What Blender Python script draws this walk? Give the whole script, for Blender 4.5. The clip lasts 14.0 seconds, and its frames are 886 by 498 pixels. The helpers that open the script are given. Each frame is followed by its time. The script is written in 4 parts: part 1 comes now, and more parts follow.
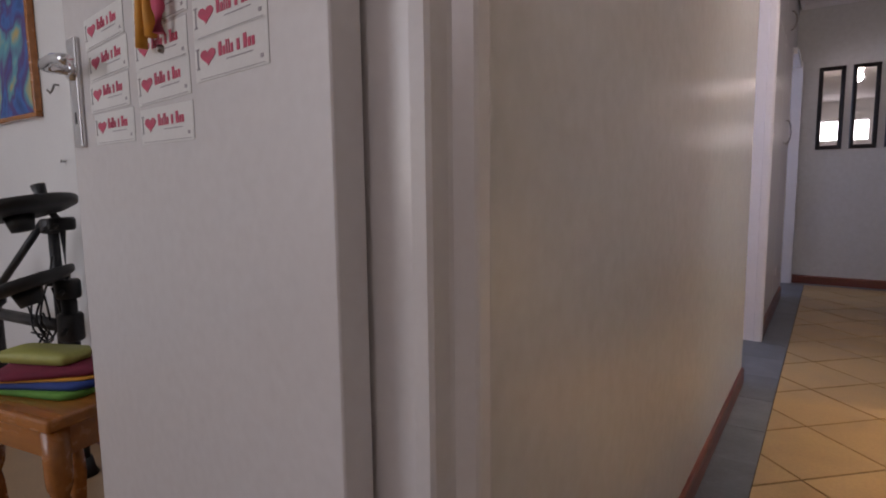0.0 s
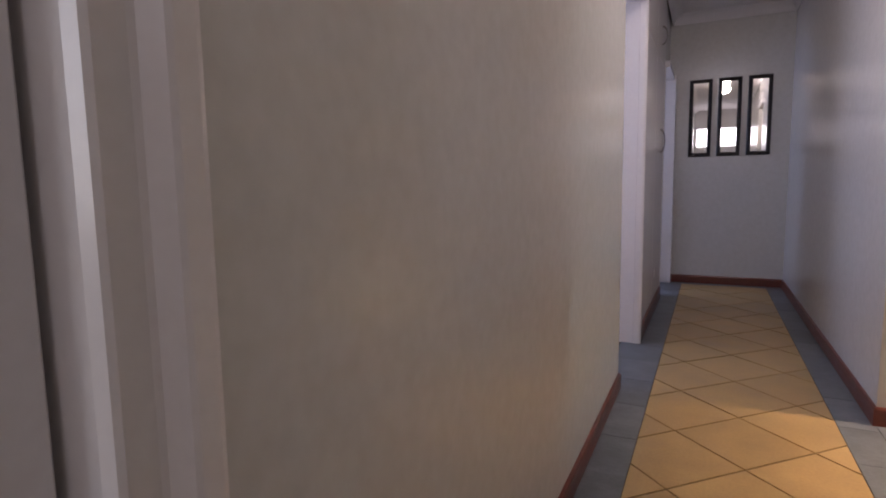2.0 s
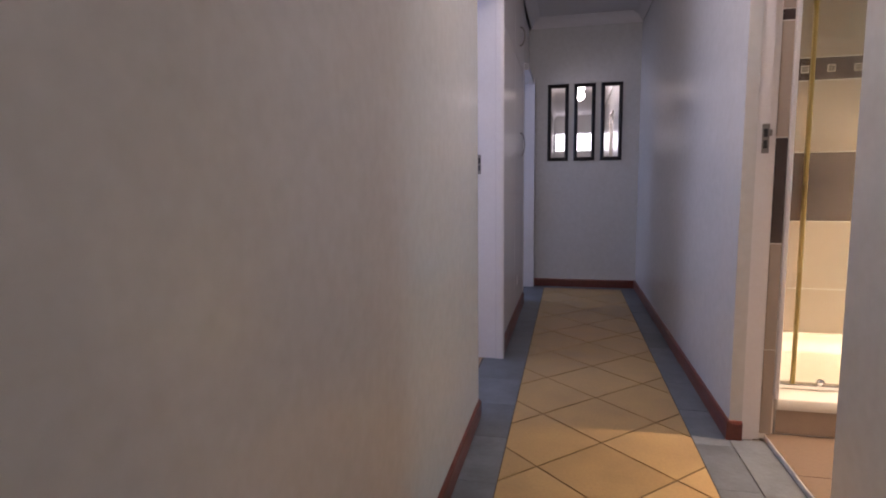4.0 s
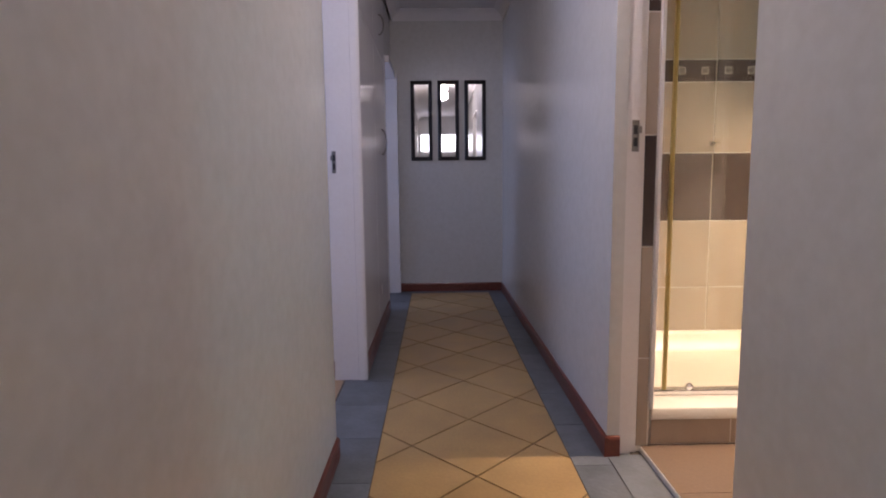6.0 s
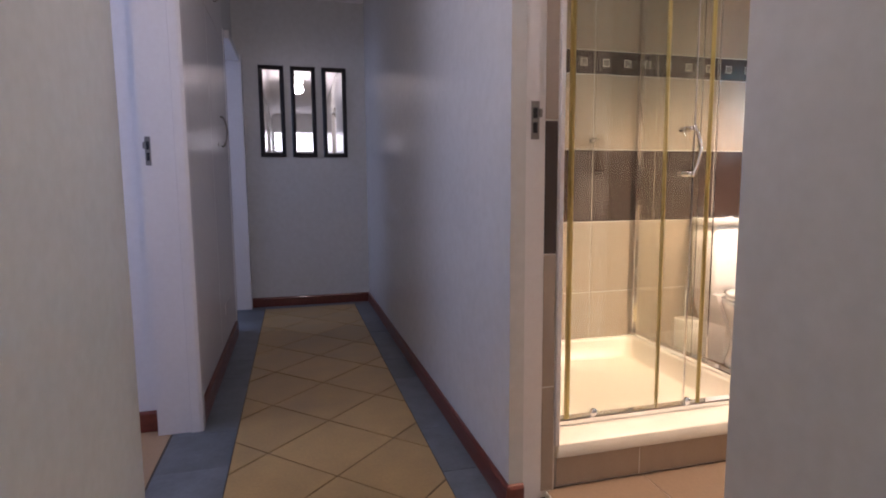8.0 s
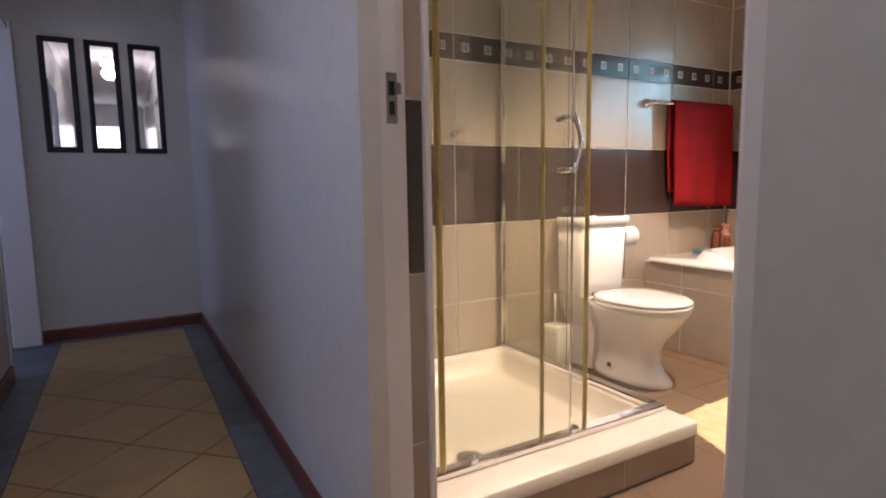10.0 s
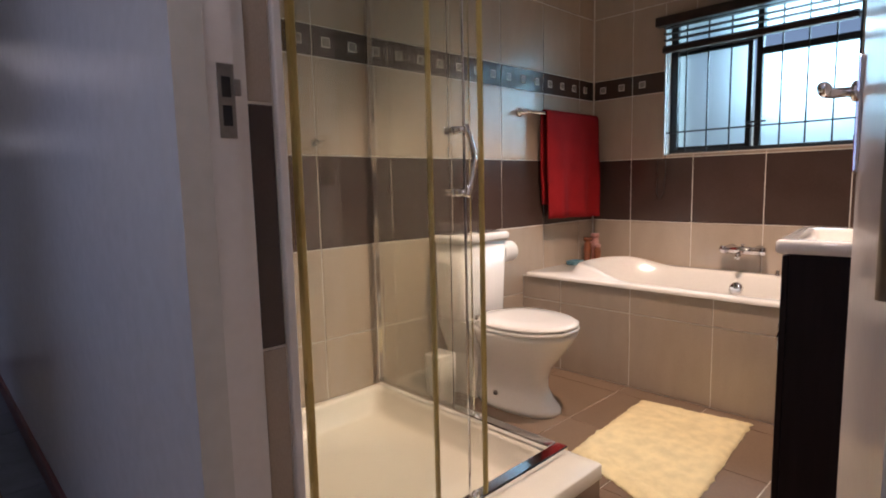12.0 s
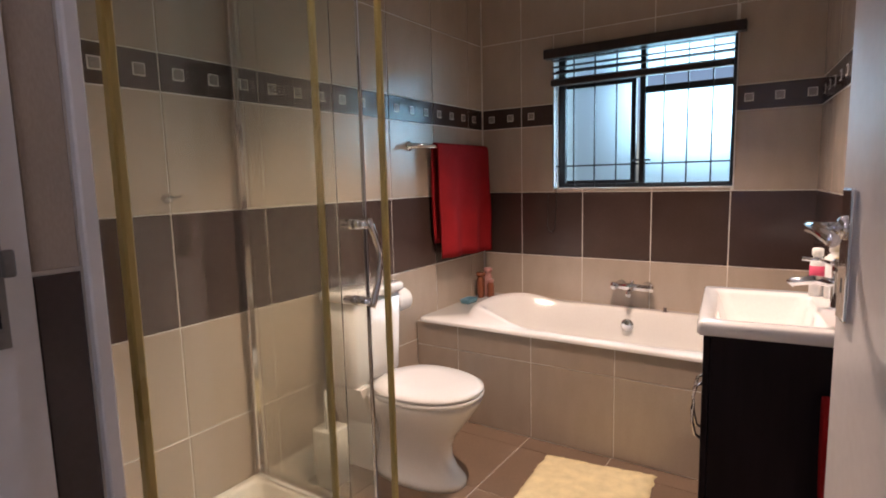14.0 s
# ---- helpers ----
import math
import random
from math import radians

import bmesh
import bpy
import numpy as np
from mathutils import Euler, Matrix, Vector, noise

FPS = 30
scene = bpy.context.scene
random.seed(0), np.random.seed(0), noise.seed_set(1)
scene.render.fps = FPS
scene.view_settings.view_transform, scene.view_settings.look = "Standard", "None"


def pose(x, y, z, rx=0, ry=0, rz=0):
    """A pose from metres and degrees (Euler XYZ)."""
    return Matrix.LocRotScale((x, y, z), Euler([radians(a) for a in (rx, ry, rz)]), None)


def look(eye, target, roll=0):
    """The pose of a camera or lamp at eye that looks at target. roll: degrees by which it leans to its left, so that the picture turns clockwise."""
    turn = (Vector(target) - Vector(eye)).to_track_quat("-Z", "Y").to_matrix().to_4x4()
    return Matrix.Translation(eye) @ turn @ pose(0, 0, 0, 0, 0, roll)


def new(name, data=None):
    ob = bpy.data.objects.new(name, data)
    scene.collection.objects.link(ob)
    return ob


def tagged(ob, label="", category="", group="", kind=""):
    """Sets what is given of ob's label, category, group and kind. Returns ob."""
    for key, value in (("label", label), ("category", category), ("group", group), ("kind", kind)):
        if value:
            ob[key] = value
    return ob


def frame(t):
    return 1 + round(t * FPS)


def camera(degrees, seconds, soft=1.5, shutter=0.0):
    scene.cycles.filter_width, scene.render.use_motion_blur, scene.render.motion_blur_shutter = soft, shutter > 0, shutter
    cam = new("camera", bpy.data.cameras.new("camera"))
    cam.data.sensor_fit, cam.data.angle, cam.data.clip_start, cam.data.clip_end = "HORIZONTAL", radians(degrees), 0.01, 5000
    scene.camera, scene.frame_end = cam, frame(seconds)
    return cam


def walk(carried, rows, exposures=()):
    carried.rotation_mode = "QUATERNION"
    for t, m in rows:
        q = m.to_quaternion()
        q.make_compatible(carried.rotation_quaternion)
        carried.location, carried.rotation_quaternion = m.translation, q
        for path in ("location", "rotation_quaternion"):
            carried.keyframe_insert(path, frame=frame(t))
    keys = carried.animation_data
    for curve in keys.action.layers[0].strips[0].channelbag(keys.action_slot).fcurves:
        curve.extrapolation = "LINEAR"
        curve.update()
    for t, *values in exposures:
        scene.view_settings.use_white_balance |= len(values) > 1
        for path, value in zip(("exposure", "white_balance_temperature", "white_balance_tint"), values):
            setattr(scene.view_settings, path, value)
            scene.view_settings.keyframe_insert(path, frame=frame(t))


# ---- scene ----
cam = camera(77.1, 14.0, soft=1.9)
PATH = [
    (0, (0.344, 0.099, 0.946), (-0.79, 1.731, 0.719), -0.7),
    (0.5, (0.365, 0.137, 0.953), (-0.703, 1.812, 0.725), -0.7),
    (1, (0.382, 0.176, 0.962), (-0.613, 1.897, 0.738), -0.7),
    (1.5, (0.429, 0.214, 0.983), (-0.507, 1.968, 0.764), -1.2),
    (2, (0.414, 0.281, 0.987), (-0.446, 2.073, 0.761), -0.9),
    (2.5, (0.425, 0.334, 0.991), (-0.354, 2.162, 0.769), -0.9),
    (3, (0.414, 0.45, 1.008), (-0.256, 2.321, 0.783), -0.8),
    (5.5, (0.424, 0.915, 1.016), (0.33, 2.9, 0.783), -0.6),
    (6, (0.423, 1.006, 1.011), (0.448, 2.992, 0.778), -0.6),
    (6.5, (0.421, 1.134, 0.994), (0.572, 3.115, 0.764), -0.5),
    (7, (0.408, 1.26, 0.986), (0.69, 3.226, 0.756), -0.5),
    (7.5, (0.409, 1.366, 0.992), (0.815, 3.31, 0.761), -0.5),
    (8, (0.446, 1.466, 0.985), (0.958, 3.386, 0.759), -0.4),
    (10.5, (0.631, 1.935, 0.984), (1.739, 3.584, 0.75), -1.0),
    (11, (0.658, 2.013, 1.001), (1.881, 3.579, 0.769), -1.0),
    (11.5, (0.71, 2.079, 0.998), (2.019, 3.574, 0.77), -1.1),
    (12, (0.768, 2.146, 1.041), (2.144, 3.579, 0.81), -1.3),
    (12.5, (0.823, 2.206, 1.087), (2.26, 3.577, 0.849), -1.3),
    (13, (0.87, 2.255, 1.146), (2.36, 3.567, 0.907), -1.3),
    (13.5, (0.912, 2.327, 1.203), (2.475, 3.551, 0.959), -1.3),
    (14, (0.948, 2.384, 1.255), (2.603, 3.478, 1.006), -1.4),
]
EXPOSURES = [(0.0, 0.14, 7150, 24), (3.0, 0.18, 6700, 24), (6.5, 0.04, 6400, 25), (8.0, -0.05, 6350, 24), (10.5, -0.5, 6100, 22), (12.0, -0.90, 5950, 23), (14.0, -0.90, 5850, 24)]
walk(cam, [(t, look(eye, target, roll)) for t, eye, target, roll in PATH], EXPOSURES)

# ---- light ----
world = bpy.data.worlds.new("world")
scene.world = world
world.use_nodes = True
wn = world.node_tree
sky = wn.nodes.new("ShaderNodeTexSky")
sky.sky_type, sky.sun_disc, sky.sun_elevation, sky.sun_rotation = "NISHITA", False, radians(40), radians(250)
wn.links.new(sky.outputs[0], wn.nodes["Background"].inputs[0])
wn.nodes["Background"].inputs[1].default_value = 0.12


def lamp(name, kind, m, power, colour, size=0.1, size_y=None, spot=None):
    d = bpy.data.lights.new(name, kind)
    d.energy, d.color = power, colour
    if kind == "AREA":
        d.shape, d.size, d.size_y = "RECTANGLE", size, size_y or size
    elif kind == "SUN":
        d.angle = size
    else:
        d.shadow_soft_size = size
    if kind == "SPOT":
        d.spot_size, d.spot_blend = radians(spot), 0.6
    ob = new(name, d)
    ob.matrix_world = m
    return ob


WARM, COOL, NEUTRAL = (1.0, 0.76, 0.52), (0.48, 0.62, 1.0), (1.0, 0.93, 0.95)
lamp("sun", "SUN", look((0, 0, 10), (-3, 1, 6)), 3.0, (1.0, 0.95, 0.88), radians(0.5))
lamp("hall_lamp_light", "POINT", pose(0.56, 2.62, 2.36), 12, NEUTRAL, 0.07)
lamp("shower_downlight", "SPOT", pose(1.72, 3.45, 2.50), 46, WARM, 0.03, spot=80)
lamp("room_downlight", "SPOT", pose(2.80, 2.98, 2.50), 370, WARM, 0.03, spot=100)
lamp("bath_window_light", "AREA", pose(4.75, 2.80, 1.95, 0, 80, 0), 55, (0.55, 0.90, 1.0), 1.0, 1.1)
# added area light at an assumed opening, brightens the near end of the hall
lamp("lobby_fill_light", "AREA", pose(0.5, -1.70, 1.95, 90, 0, 180) @ pose(0, 0, 0, 180), 4.5, (0.95, 0.92, 1.0), 0.8, 0.38)
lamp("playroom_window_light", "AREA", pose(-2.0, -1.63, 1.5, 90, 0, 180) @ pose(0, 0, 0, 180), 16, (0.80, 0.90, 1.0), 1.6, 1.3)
lamp("side_room_light", "AREA", pose(-1.63, 3.5, 1.5, 0, -90, 0), 15, COOL, 1.2, 1.2)
lamp("end_room_light", "AREA", pose(-1.63, 5.6, 1.5, 0, -90, 0), 13, COOL, 1.2, 1.2)


# ---- materials ----
def material(name, colour, rough=0.5, metal=0.0, var=0.08, scale=6.0, bump=0.1, grain=120.0, spec=0.5, coat=0.0, rnd=0.0, stain=None, rough_var=0.12, stretch=(1, 1, 1)):
    """Principled surface with large blotches, fine grain, relief, and a little change from piece to piece."""
    m = bpy.data.materials.new(name)
    m.use_nodes = True
    t = m.node_tree
    N, L = t.nodes, t.links
    b = N["Principled BSDF"]
    b.inputs["Metallic"].default_value = metal
    b.inputs["Specular IOR Level"].default_value = spec
    b.inputs["Coat Weight"].default_value = coat
    b.inputs["Coat Roughness"].default_value = 0.08
    tc = N.new("ShaderNodeTexCoord")
    mp = N.new("ShaderNodeMapping")
    mp.inputs["Scale"].default_value = stretch
    L.new(tc.outputs["Object"], mp.inputs[0])
    n1, n2 = N.new("ShaderNodeTexNoise"), N.new("ShaderNodeTexNoise")
    n1.inputs["Scale"].default_value, n1.inputs["Detail"].default_value = scale, 5
    n2.inputs["Scale"].default_value, n2.inputs["Detail"].default_value = grain, 3
    L.new(mp.outputs[0], n1.inputs[0]), L.new(mp.outputs[0], n2.inputs[0])
    if rnd:
        oi = N.new("ShaderNodeObjectInfo")
        n1.noise_dimensions = "4D"
        mul = N.new("ShaderNodeMath")
        mul.operation = "MULTIPLY"
        mul.inputs[1].default_value = 37.0
        L.new(oi.outputs["Random"], mul.inputs[0]), L.new(mul.outputs[0], n1.inputs["W"])
    dark = [c * (1 - 2 * var) for c in colour]
    light = [min(1, c * (1 + 1.2 * var)) for c in colour]
    if stain:
        dark = stain
    r = N.new("ShaderNodeValToRGB")
    r.color_ramp.elements[0].position, r.color_ramp.elements[1].position = 0.15, 0.85
    r.color_ramp.elements[0].color, r.color_ramp.elements[1].color = (*dark, 1), (*light, 1)
    L.new(n1.outputs[0], r.inputs[0])
    mix = N.new("ShaderNodeMix")
    mix.data_type, mix.blend_type = "RGBA", "OVERLAY"
    mix.inputs[0].default_value = 0.15
    L.new(r.outputs[0], mix.inputs[6]), L.new(n2.outputs[0], mix.inputs[7])
    out = mix.outputs[2]
    if rnd:
        hsv = N.new("ShaderNodeHueSaturation")
        mr = N.new("ShaderNodeMapRange")
        mr.inputs["To Min"].default_value, mr.inputs["To Max"].default_value = 1 - rnd, 1 + rnd
        L.new(oi.outputs["Random"], mr.inputs[0]), L.new(mr.outputs[0], hsv.inputs["Value"]), L.new(out, hsv.inputs["Color"])
        out = hsv.outputs[0]
    L.new(out, b.inputs["Base Color"])
    rr = N.new("ShaderNodeMapRange")
    rr.inputs["To Min"].default_value, rr.inputs["To Max"].default_value = max(0.02, rough - rough_var), min(1, rough + rough_var)
    L.new(n1.outputs[0], rr.inputs[0]), L.new(rr.outputs[0], b.inputs["Roughness"])
    bp = N.new("ShaderNodeBump")
    bp.inputs["Strength"].default_value, bp.inputs["Distance"].default_value = bump, 0.002
    L.new(n2.outputs[0], bp.inputs["Height"]), L.new(bp.outputs[0], b.inputs["Normal"])
    return m


def glass(name, colour, rough=0.0, film=0.0):
    m = bpy.data.materials.new(name)
    m.use_nodes = True
    b = m.node_tree.nodes["Principled BSDF"]
    b.inputs["Base Color"].default_value = (*colour, 1)
    b.inputs["Roughness"].default_value = rough
    b.inputs["Transmission Weight"].default_value = 1.0 - film
    b.inputs["IOR"].default_value = 1.45
    return m


def glow(name, colour, strength):
    m = bpy.data.materials.new(name)
    m.use_nodes = True
    b = m.node_tree.nodes["Principled BSDF"]
    b.inputs["Emission Color"].default_value = (*colour, 1)
    b.inputs["Emission Strength"].default_value = strength
    return m


M_WALL = material("gloss wall paint", (0.64, 0.63, 0.595), 0.245, var=0.008, scale=1.6, bump=0.004, grain=30, coat=0.0, rough_var=0.008)
M_PLASTER = material("matt plaster", (0.76, 0.75, 0.74), 0.7, var=0.04, scale=3, bump=0.15)
M_CEIL = material("ceiling paint", (0.78, 0.76, 0.75), 0.75, var=0.03, scale=3)
M_WHITE = material("white enamel paint", (0.78, 0.75, 0.73), 0.25, var=0.012, scale=3, bump=0.03, grain=60, rough_var=0.008)
M_DOOR = material("door enamel", (0.72, 0.69, 0.68), 0.24, var=0.012, scale=3, bump=0.03, grain=50, rough_var=0.008)
M_SKIRT = material("red-brown skirting wood", (0.16, 0.035, 0.02), 0.35, var=0.2, scale=6, bump=0.2, grain=80, stretch=(8, 1, 8), coat=0.2)
M_SLATE = material("blue-grey slate", (0.15, 0.165, 0.18), 0.45, var=0.25, scale=9, bump=0.5, grain=60, rnd=0.15)
M_FLOORTILE = material("honey ceramic floor tile", (0.47, 0.305, 0.125), 0.35, var=0.14, scale=5, bump=0.2, grain=90, rnd=0.08)
M_GROUTD = material("dark floor grout", (0.10, 0.075, 0.05), 0.9, var=0.2, scale=20)
M_GROUTL = material("light grout", (0.74, 0.69, 0.62), 0.85, var=0.12, scale=20)
M_TILE = material("taupe glazed wall tile", (0.42, 0.345, 0.275), 0.2, var=0.05, scale=5, bump=0.05, grain=160, rnd=0.035, coat=0.2, stretch=(3, 3, 1))
M_DARK = material("dark brown glazed wall tile", (0.058, 0.036, 0.030), 0.2, var=0.1, scale=6, bump=0.05, grain=160, rnd=0.06, coat=0.2)
M_BATHFLOOR = material("brown stone-look floor tile", (0.20, 0.135, 0.09), 0.32, var=0.06, scale=6, bump=0.12, grain=90, rnd=0.06, rough_var=0.03)
M_INSET = material("pale glass inset", (0.27, 0.24, 0.22), 0.15, var=0.06, scale=30, coat=0.4)
M_CERAMIC = material("white glazed ceramic", (0.80, 0.78, 0.75), 0.08, var=0.015, scale=3, bump=0.0, coat=0.5, rough_var=0.03)
M_ACRYL = material("white acrylic", (0.80, 0.77, 0.72), 0.16, var=0.02, scale=3, bump=0.0, coat=0.3, rough_var=0.04)
M_TRAY = material("shower tray acrylic", (0.74, 0.70, 0.60), 0.35, var=0.05, scale=9, bump=0.1, grain=220)
M_CHROME = material("chrome", (0.80, 0.80, 0.82), 0.08, metal=1.0, var=0.02, bump=0.0, rough_var=0.04)
M_BRASS = material("aged clear seal strip", (0.48, 0.37, 0.12), 0.3, var=0.15, scale=14, bump=0.05, stretch=(1, 1, 0.3))
M_STEEL = material("brushed steel", (0.28, 0.26, 0.24), 0.35, metal=1.0, var=0.1, scale=20)
M_BLACK = material("black painted steel", (0.012, 0.012, 0.014), 0.4, var=0.2, scale=12)
M_VANITY = material("near-black wenge veneer", (0.010, 0.006, 0.008), 0.5, spec=0.2, var=0.3, scale=8, bump=0.15, stretch=(6, 6, 0.6))
M_BLIND = material("dark wood blind", (0.03, 0.016, 0.012), 0.4, var=0.3, scale=10, stretch=(6, 1, 6))
M_FRAMEB = material("black stained frame", (0.014, 0.010, 0.009), 0.35, var=0.3, scale=14)
M_TOWEL = material("red terry towel", (0.27, 0.012, 0.013), 0.95, var=0.12, scale=8, bump=1.0, grain=420, spec=0.1)
M_MAT = material("cream tufted bath mat", (0.80, 0.68, 0.40), 0.95, var=0.10, scale=22, bump=1.0, grain=260, spec=0.1)
M_PAPER = material("white paper", (0.80, 0.79, 0.77), 0.9, var=0.03, scale=20)
M_PINK = material("pink print", (0.62, 0.07, 0.14), 0.6, var=0.08, scale=40)
M_GREY = material("grey print", (0.42, 0.38, 0.40), 0.7, var=0.1, scale=40)
M_STOOL = material("orange varnished pine", (0.46, 0.16, 0.035), 0.25, var=0.22, scale=5, bump=0.12, stretch=(1, 7, 7), coat=0.4)
M_RUBBER = material("black plastic", (0.018, 0.018, 0.02), 0.45, var=0.2, scale=15)
M_PAD = material("grey mesh drum pad", (0.16, 0.17, 0.19), 0.6, var=0.12, scale=20, bump=0.4, grain=300)
M_WOODFLOOR = material("tan vinyl floor", (0.42, 0.27, 0.15), 0.4, var=0.12, scale=4)
M_BLUE = material("blue fabric", (0.03, 0.07, 0.28), 0.8, var=0.15, scale=10)
M_GREEN = material("green fabric", (0.12, 0.32, 0.05), 0.8, var=0.15, scale=10)
M_MAROON = material("maroon fabric", (0.22, 0.02, 0.05), 0.8, var=0.15, scale=10)
M_OLIVE = material("yellow-green plastic case", (0.40, 0.40, 0.10), 0.5, var=0.1, scale=10)
M_ORANGE = material("orange print", (0.75, 0.33, 0.04), 0.7, var=0.1, scale=20)
M_YELLOW = material("yellow plastic", (0.80, 0.55, 0.04), 0.35, var=0.05, scale=10)
M_AMBER = material("brown plastic bottle", (0.22, 0.07, 0.03), 0.3, var=0.1, scale=10)
M_ROSE = material("rose plastic bottle", (0.55, 0.28, 0.25), 0.3, var=0.06, scale=10)
M_TEAL = material("teal plastic", (0.10, 0.22, 0.28), 0.4, var=0.1, scale=10)
M_LEAF = material("garden foliage", (0.07, 0.13, 0.03), 0.6, var=0.4, scale=7)
M_LAWN = material("lawn", (0.08, 0.14, 0.04), 0.9, var=0.3, scale=3)
M_GLASS = glass("clear glass", (0.97, 0.985, 0.97))
M_SHGLASS = glass("filmed shower glass", (0.94, 0.945, 0.89), 0.0, 0.018)
M_FROST = glass("obscured window glass", (0.86, 0.97, 1.0), 0.55)
M_MIRROR = material("mirror silver", (0.90, 0.91, 0.92), 0.02, metal=1.0, var=0.0, bump=0.0, rough_var=0.0)
M_GLOBE = glow("lit opal globe", (1.0, 0.95, 0.9), 9)
M_LED = glow("lit downlight lens", (1.0, 0.8, 0.55), 12)


def painted_canvas():
    """Loose bands of blue, violet and yellow as on an amateur canvas."""
    m = material("painted canvas", (0.1, 0.15, 0.4), 0.6, bump=0.4)
    N, L = m.node_tree.nodes, m.node_tree.links
    tc, nz, rp = N.new("ShaderNodeTexCoord"), N.new("ShaderNodeTexNoise"), N.new("ShaderNodeValToRGB")
    nz.inputs["Scale"].default_value, nz.inputs["Detail"].default_value, nz.inputs["Distortion"].default_value = 3.2, 3, 1.2
    cs = [(0.30, (0.02, 0.05, 0.18)), (0.42, (0.05, 0.16, 0.45)), (0.50, (0.10, 0.05, 0.20)), (0.57, (0.10, 0.35, 0.42)), (0.66, (0.65, 0.42, 0.08)), (0.75, (0.45, 0.55, 0.75))]
    for p, c in cs:
        e = rp.color_ramp.elements.new(p)
        e.color = (*c, 1)
    L.new(tc.outputs["Object"], nz.inputs[0]), L.new(nz.outputs[0], rp.inputs[0])
    L.new(rp.outputs[0], N["Principled BSDF"].inputs["Base Color"])
    return m


M_CANVAS = painted_canvas()


# ---- mesh helpers ----
def mesh_of(bm, name, mat, smooth=False):
    me = bpy.data.meshes.new(name)
    bmesh.ops.recalc_face_normals(bm, faces=bm.faces)
    bm.to_mesh(me)
    bm.free()
    me.materials.append(mat)
    if smooth:
        for p in me.polygons:
            p.use_smooth = True
    return me


def put(name, me, m=None, parent=None):
    ob = new(name, me)
    if m is not None:
        ob.matrix_basis = m
    if parent is not None:
        ob.parent = parent
    return ob


def empty(name, m, label, category, group="", kind=""):
    ob = new(name)
    ob.empty_display_size = 0.05
    ob.matrix_basis = m
    return tagged(ob, label, category, group, kind)


def bm_box(bm, lo, hi, bevel=0.0, seg=1):
    c = [(a + b) / 2 for a, b in zip(lo, hi)]
    s = [abs(b - a) for a, b in zip(lo, hi)]
    r = bmesh.ops.create_cube(bm, size=1, matrix=Matrix.Translation(c) @ Matrix.Diagonal((*s, 1)))
    if bevel:
        es = list({e for v in r["verts"] for e in v.link_edges})
        bmesh.ops.bevel(bm, geom=es, offset=bevel, segments=seg, affect="EDGES", profile=0.6)


def box(name, lo, hi, mat, parent=None, bevel=0.0, seg=1, m=None):
    bm = bmesh.new()
    bm_box(bm, lo, hi, bevel, seg)
    return put(name, mesh_of(bm, name, mat), m, parent)


def boxes(name, list_, mat, parent=None, bevel=0.0, m=None):
    bm = bmesh.new()
    for lo, hi in list_:
        bm_box(bm, lo, hi, bevel)
    return put(name, mesh_of(bm, name, mat), m, parent)


def lathe(name, profile, mat, parent=None, m=None, n=28, sx=1.0, sy=1.0):
    """A turned shape about z from (radius, height) pairs."""
    bm = bmesh.new()
    rings = []
    for r, z in profile:
        rings.append([bm.verts.new((sx * r * math.cos(2 * math.pi * i / n), sy * r * math.sin(2 * math.pi * i / n), z)) for i in range(n)])
    for a, b in zip(rings, rings[1:]):
        for i in range(n):
            bm.faces.new((a[i], a[(i + 1) % n], b[(i + 1) % n], b[i]))
    bm.faces.new(rings[0][::-1]), bm.faces.new(rings[-1])
    bmesh.ops.remove_doubles(bm, verts=bm.verts, dist=1e-5)
    return put(name, mesh_of(bm, name, mat, True), m, parent)


def loft(name, rings, mat, parent=None, m=None, caps=(True, True), smooth=True):
    bm = bmesh.new()
    vs = [[bm.verts.new(p) for p in ring] for ring in rings]
    n = len(vs[0])
    for a, b in zip(vs, vs[1:]):
        for i in range(n):
            bm.faces.new((a[i], a[(i + 1) % n], b[(i + 1) % n], b[i]))
    if caps[0]:
        bm.faces.new(vs[0][::-1])
    if caps[1]:
        bm.faces.new(vs[-1])
    return put(name, mesh_of(bm, name, mat, smooth), m, parent)


def tube(name, points, radius, mat, parent=None, m=None, n=10, bend=True):
    """A round bar along points; one mesh."""
    pts = [Vector(p) for p in points]
    bm = bmesh.new()
    rings = []
    for i, p in enumerate(pts):
        d = (pts[min(i + 1, len(pts) - 1)] - pts[max(i - 1, 0)]).normalized()
        q = d.to_track_quat("Z", "Y")
        rings.append([bm.verts.new(p + q @ Vector((radius * math.cos(2 * math.pi * k / n), radius * math.sin(2 * math.pi * k / n), 0))) for k in range(n)])
    for a, b in zip(rings, rings[1:]):
        for k in range(n):
            bm.faces.new((a[k], a[(k + 1) % n], b[(k + 1) % n], b[k]))
    bm.faces.new(rings[0][::-1]), bm.faces.new(rings[-1])
    return put(name, mesh_of(bm, name, mat, True), m, parent)


def arc(c, r, a0, a1, n, axes=((1, 0, 0), (0, 0, 1))):
    u, v = Vector(axes[0]), Vector(axes[1])
    return [Vector(c) + u * r * math.cos(radians(a0 + (a1 - a0) * i / n)) + v * r * math.sin(radians(a0 + (a1 - a0) * i / n)) for i in range(n + 1)]


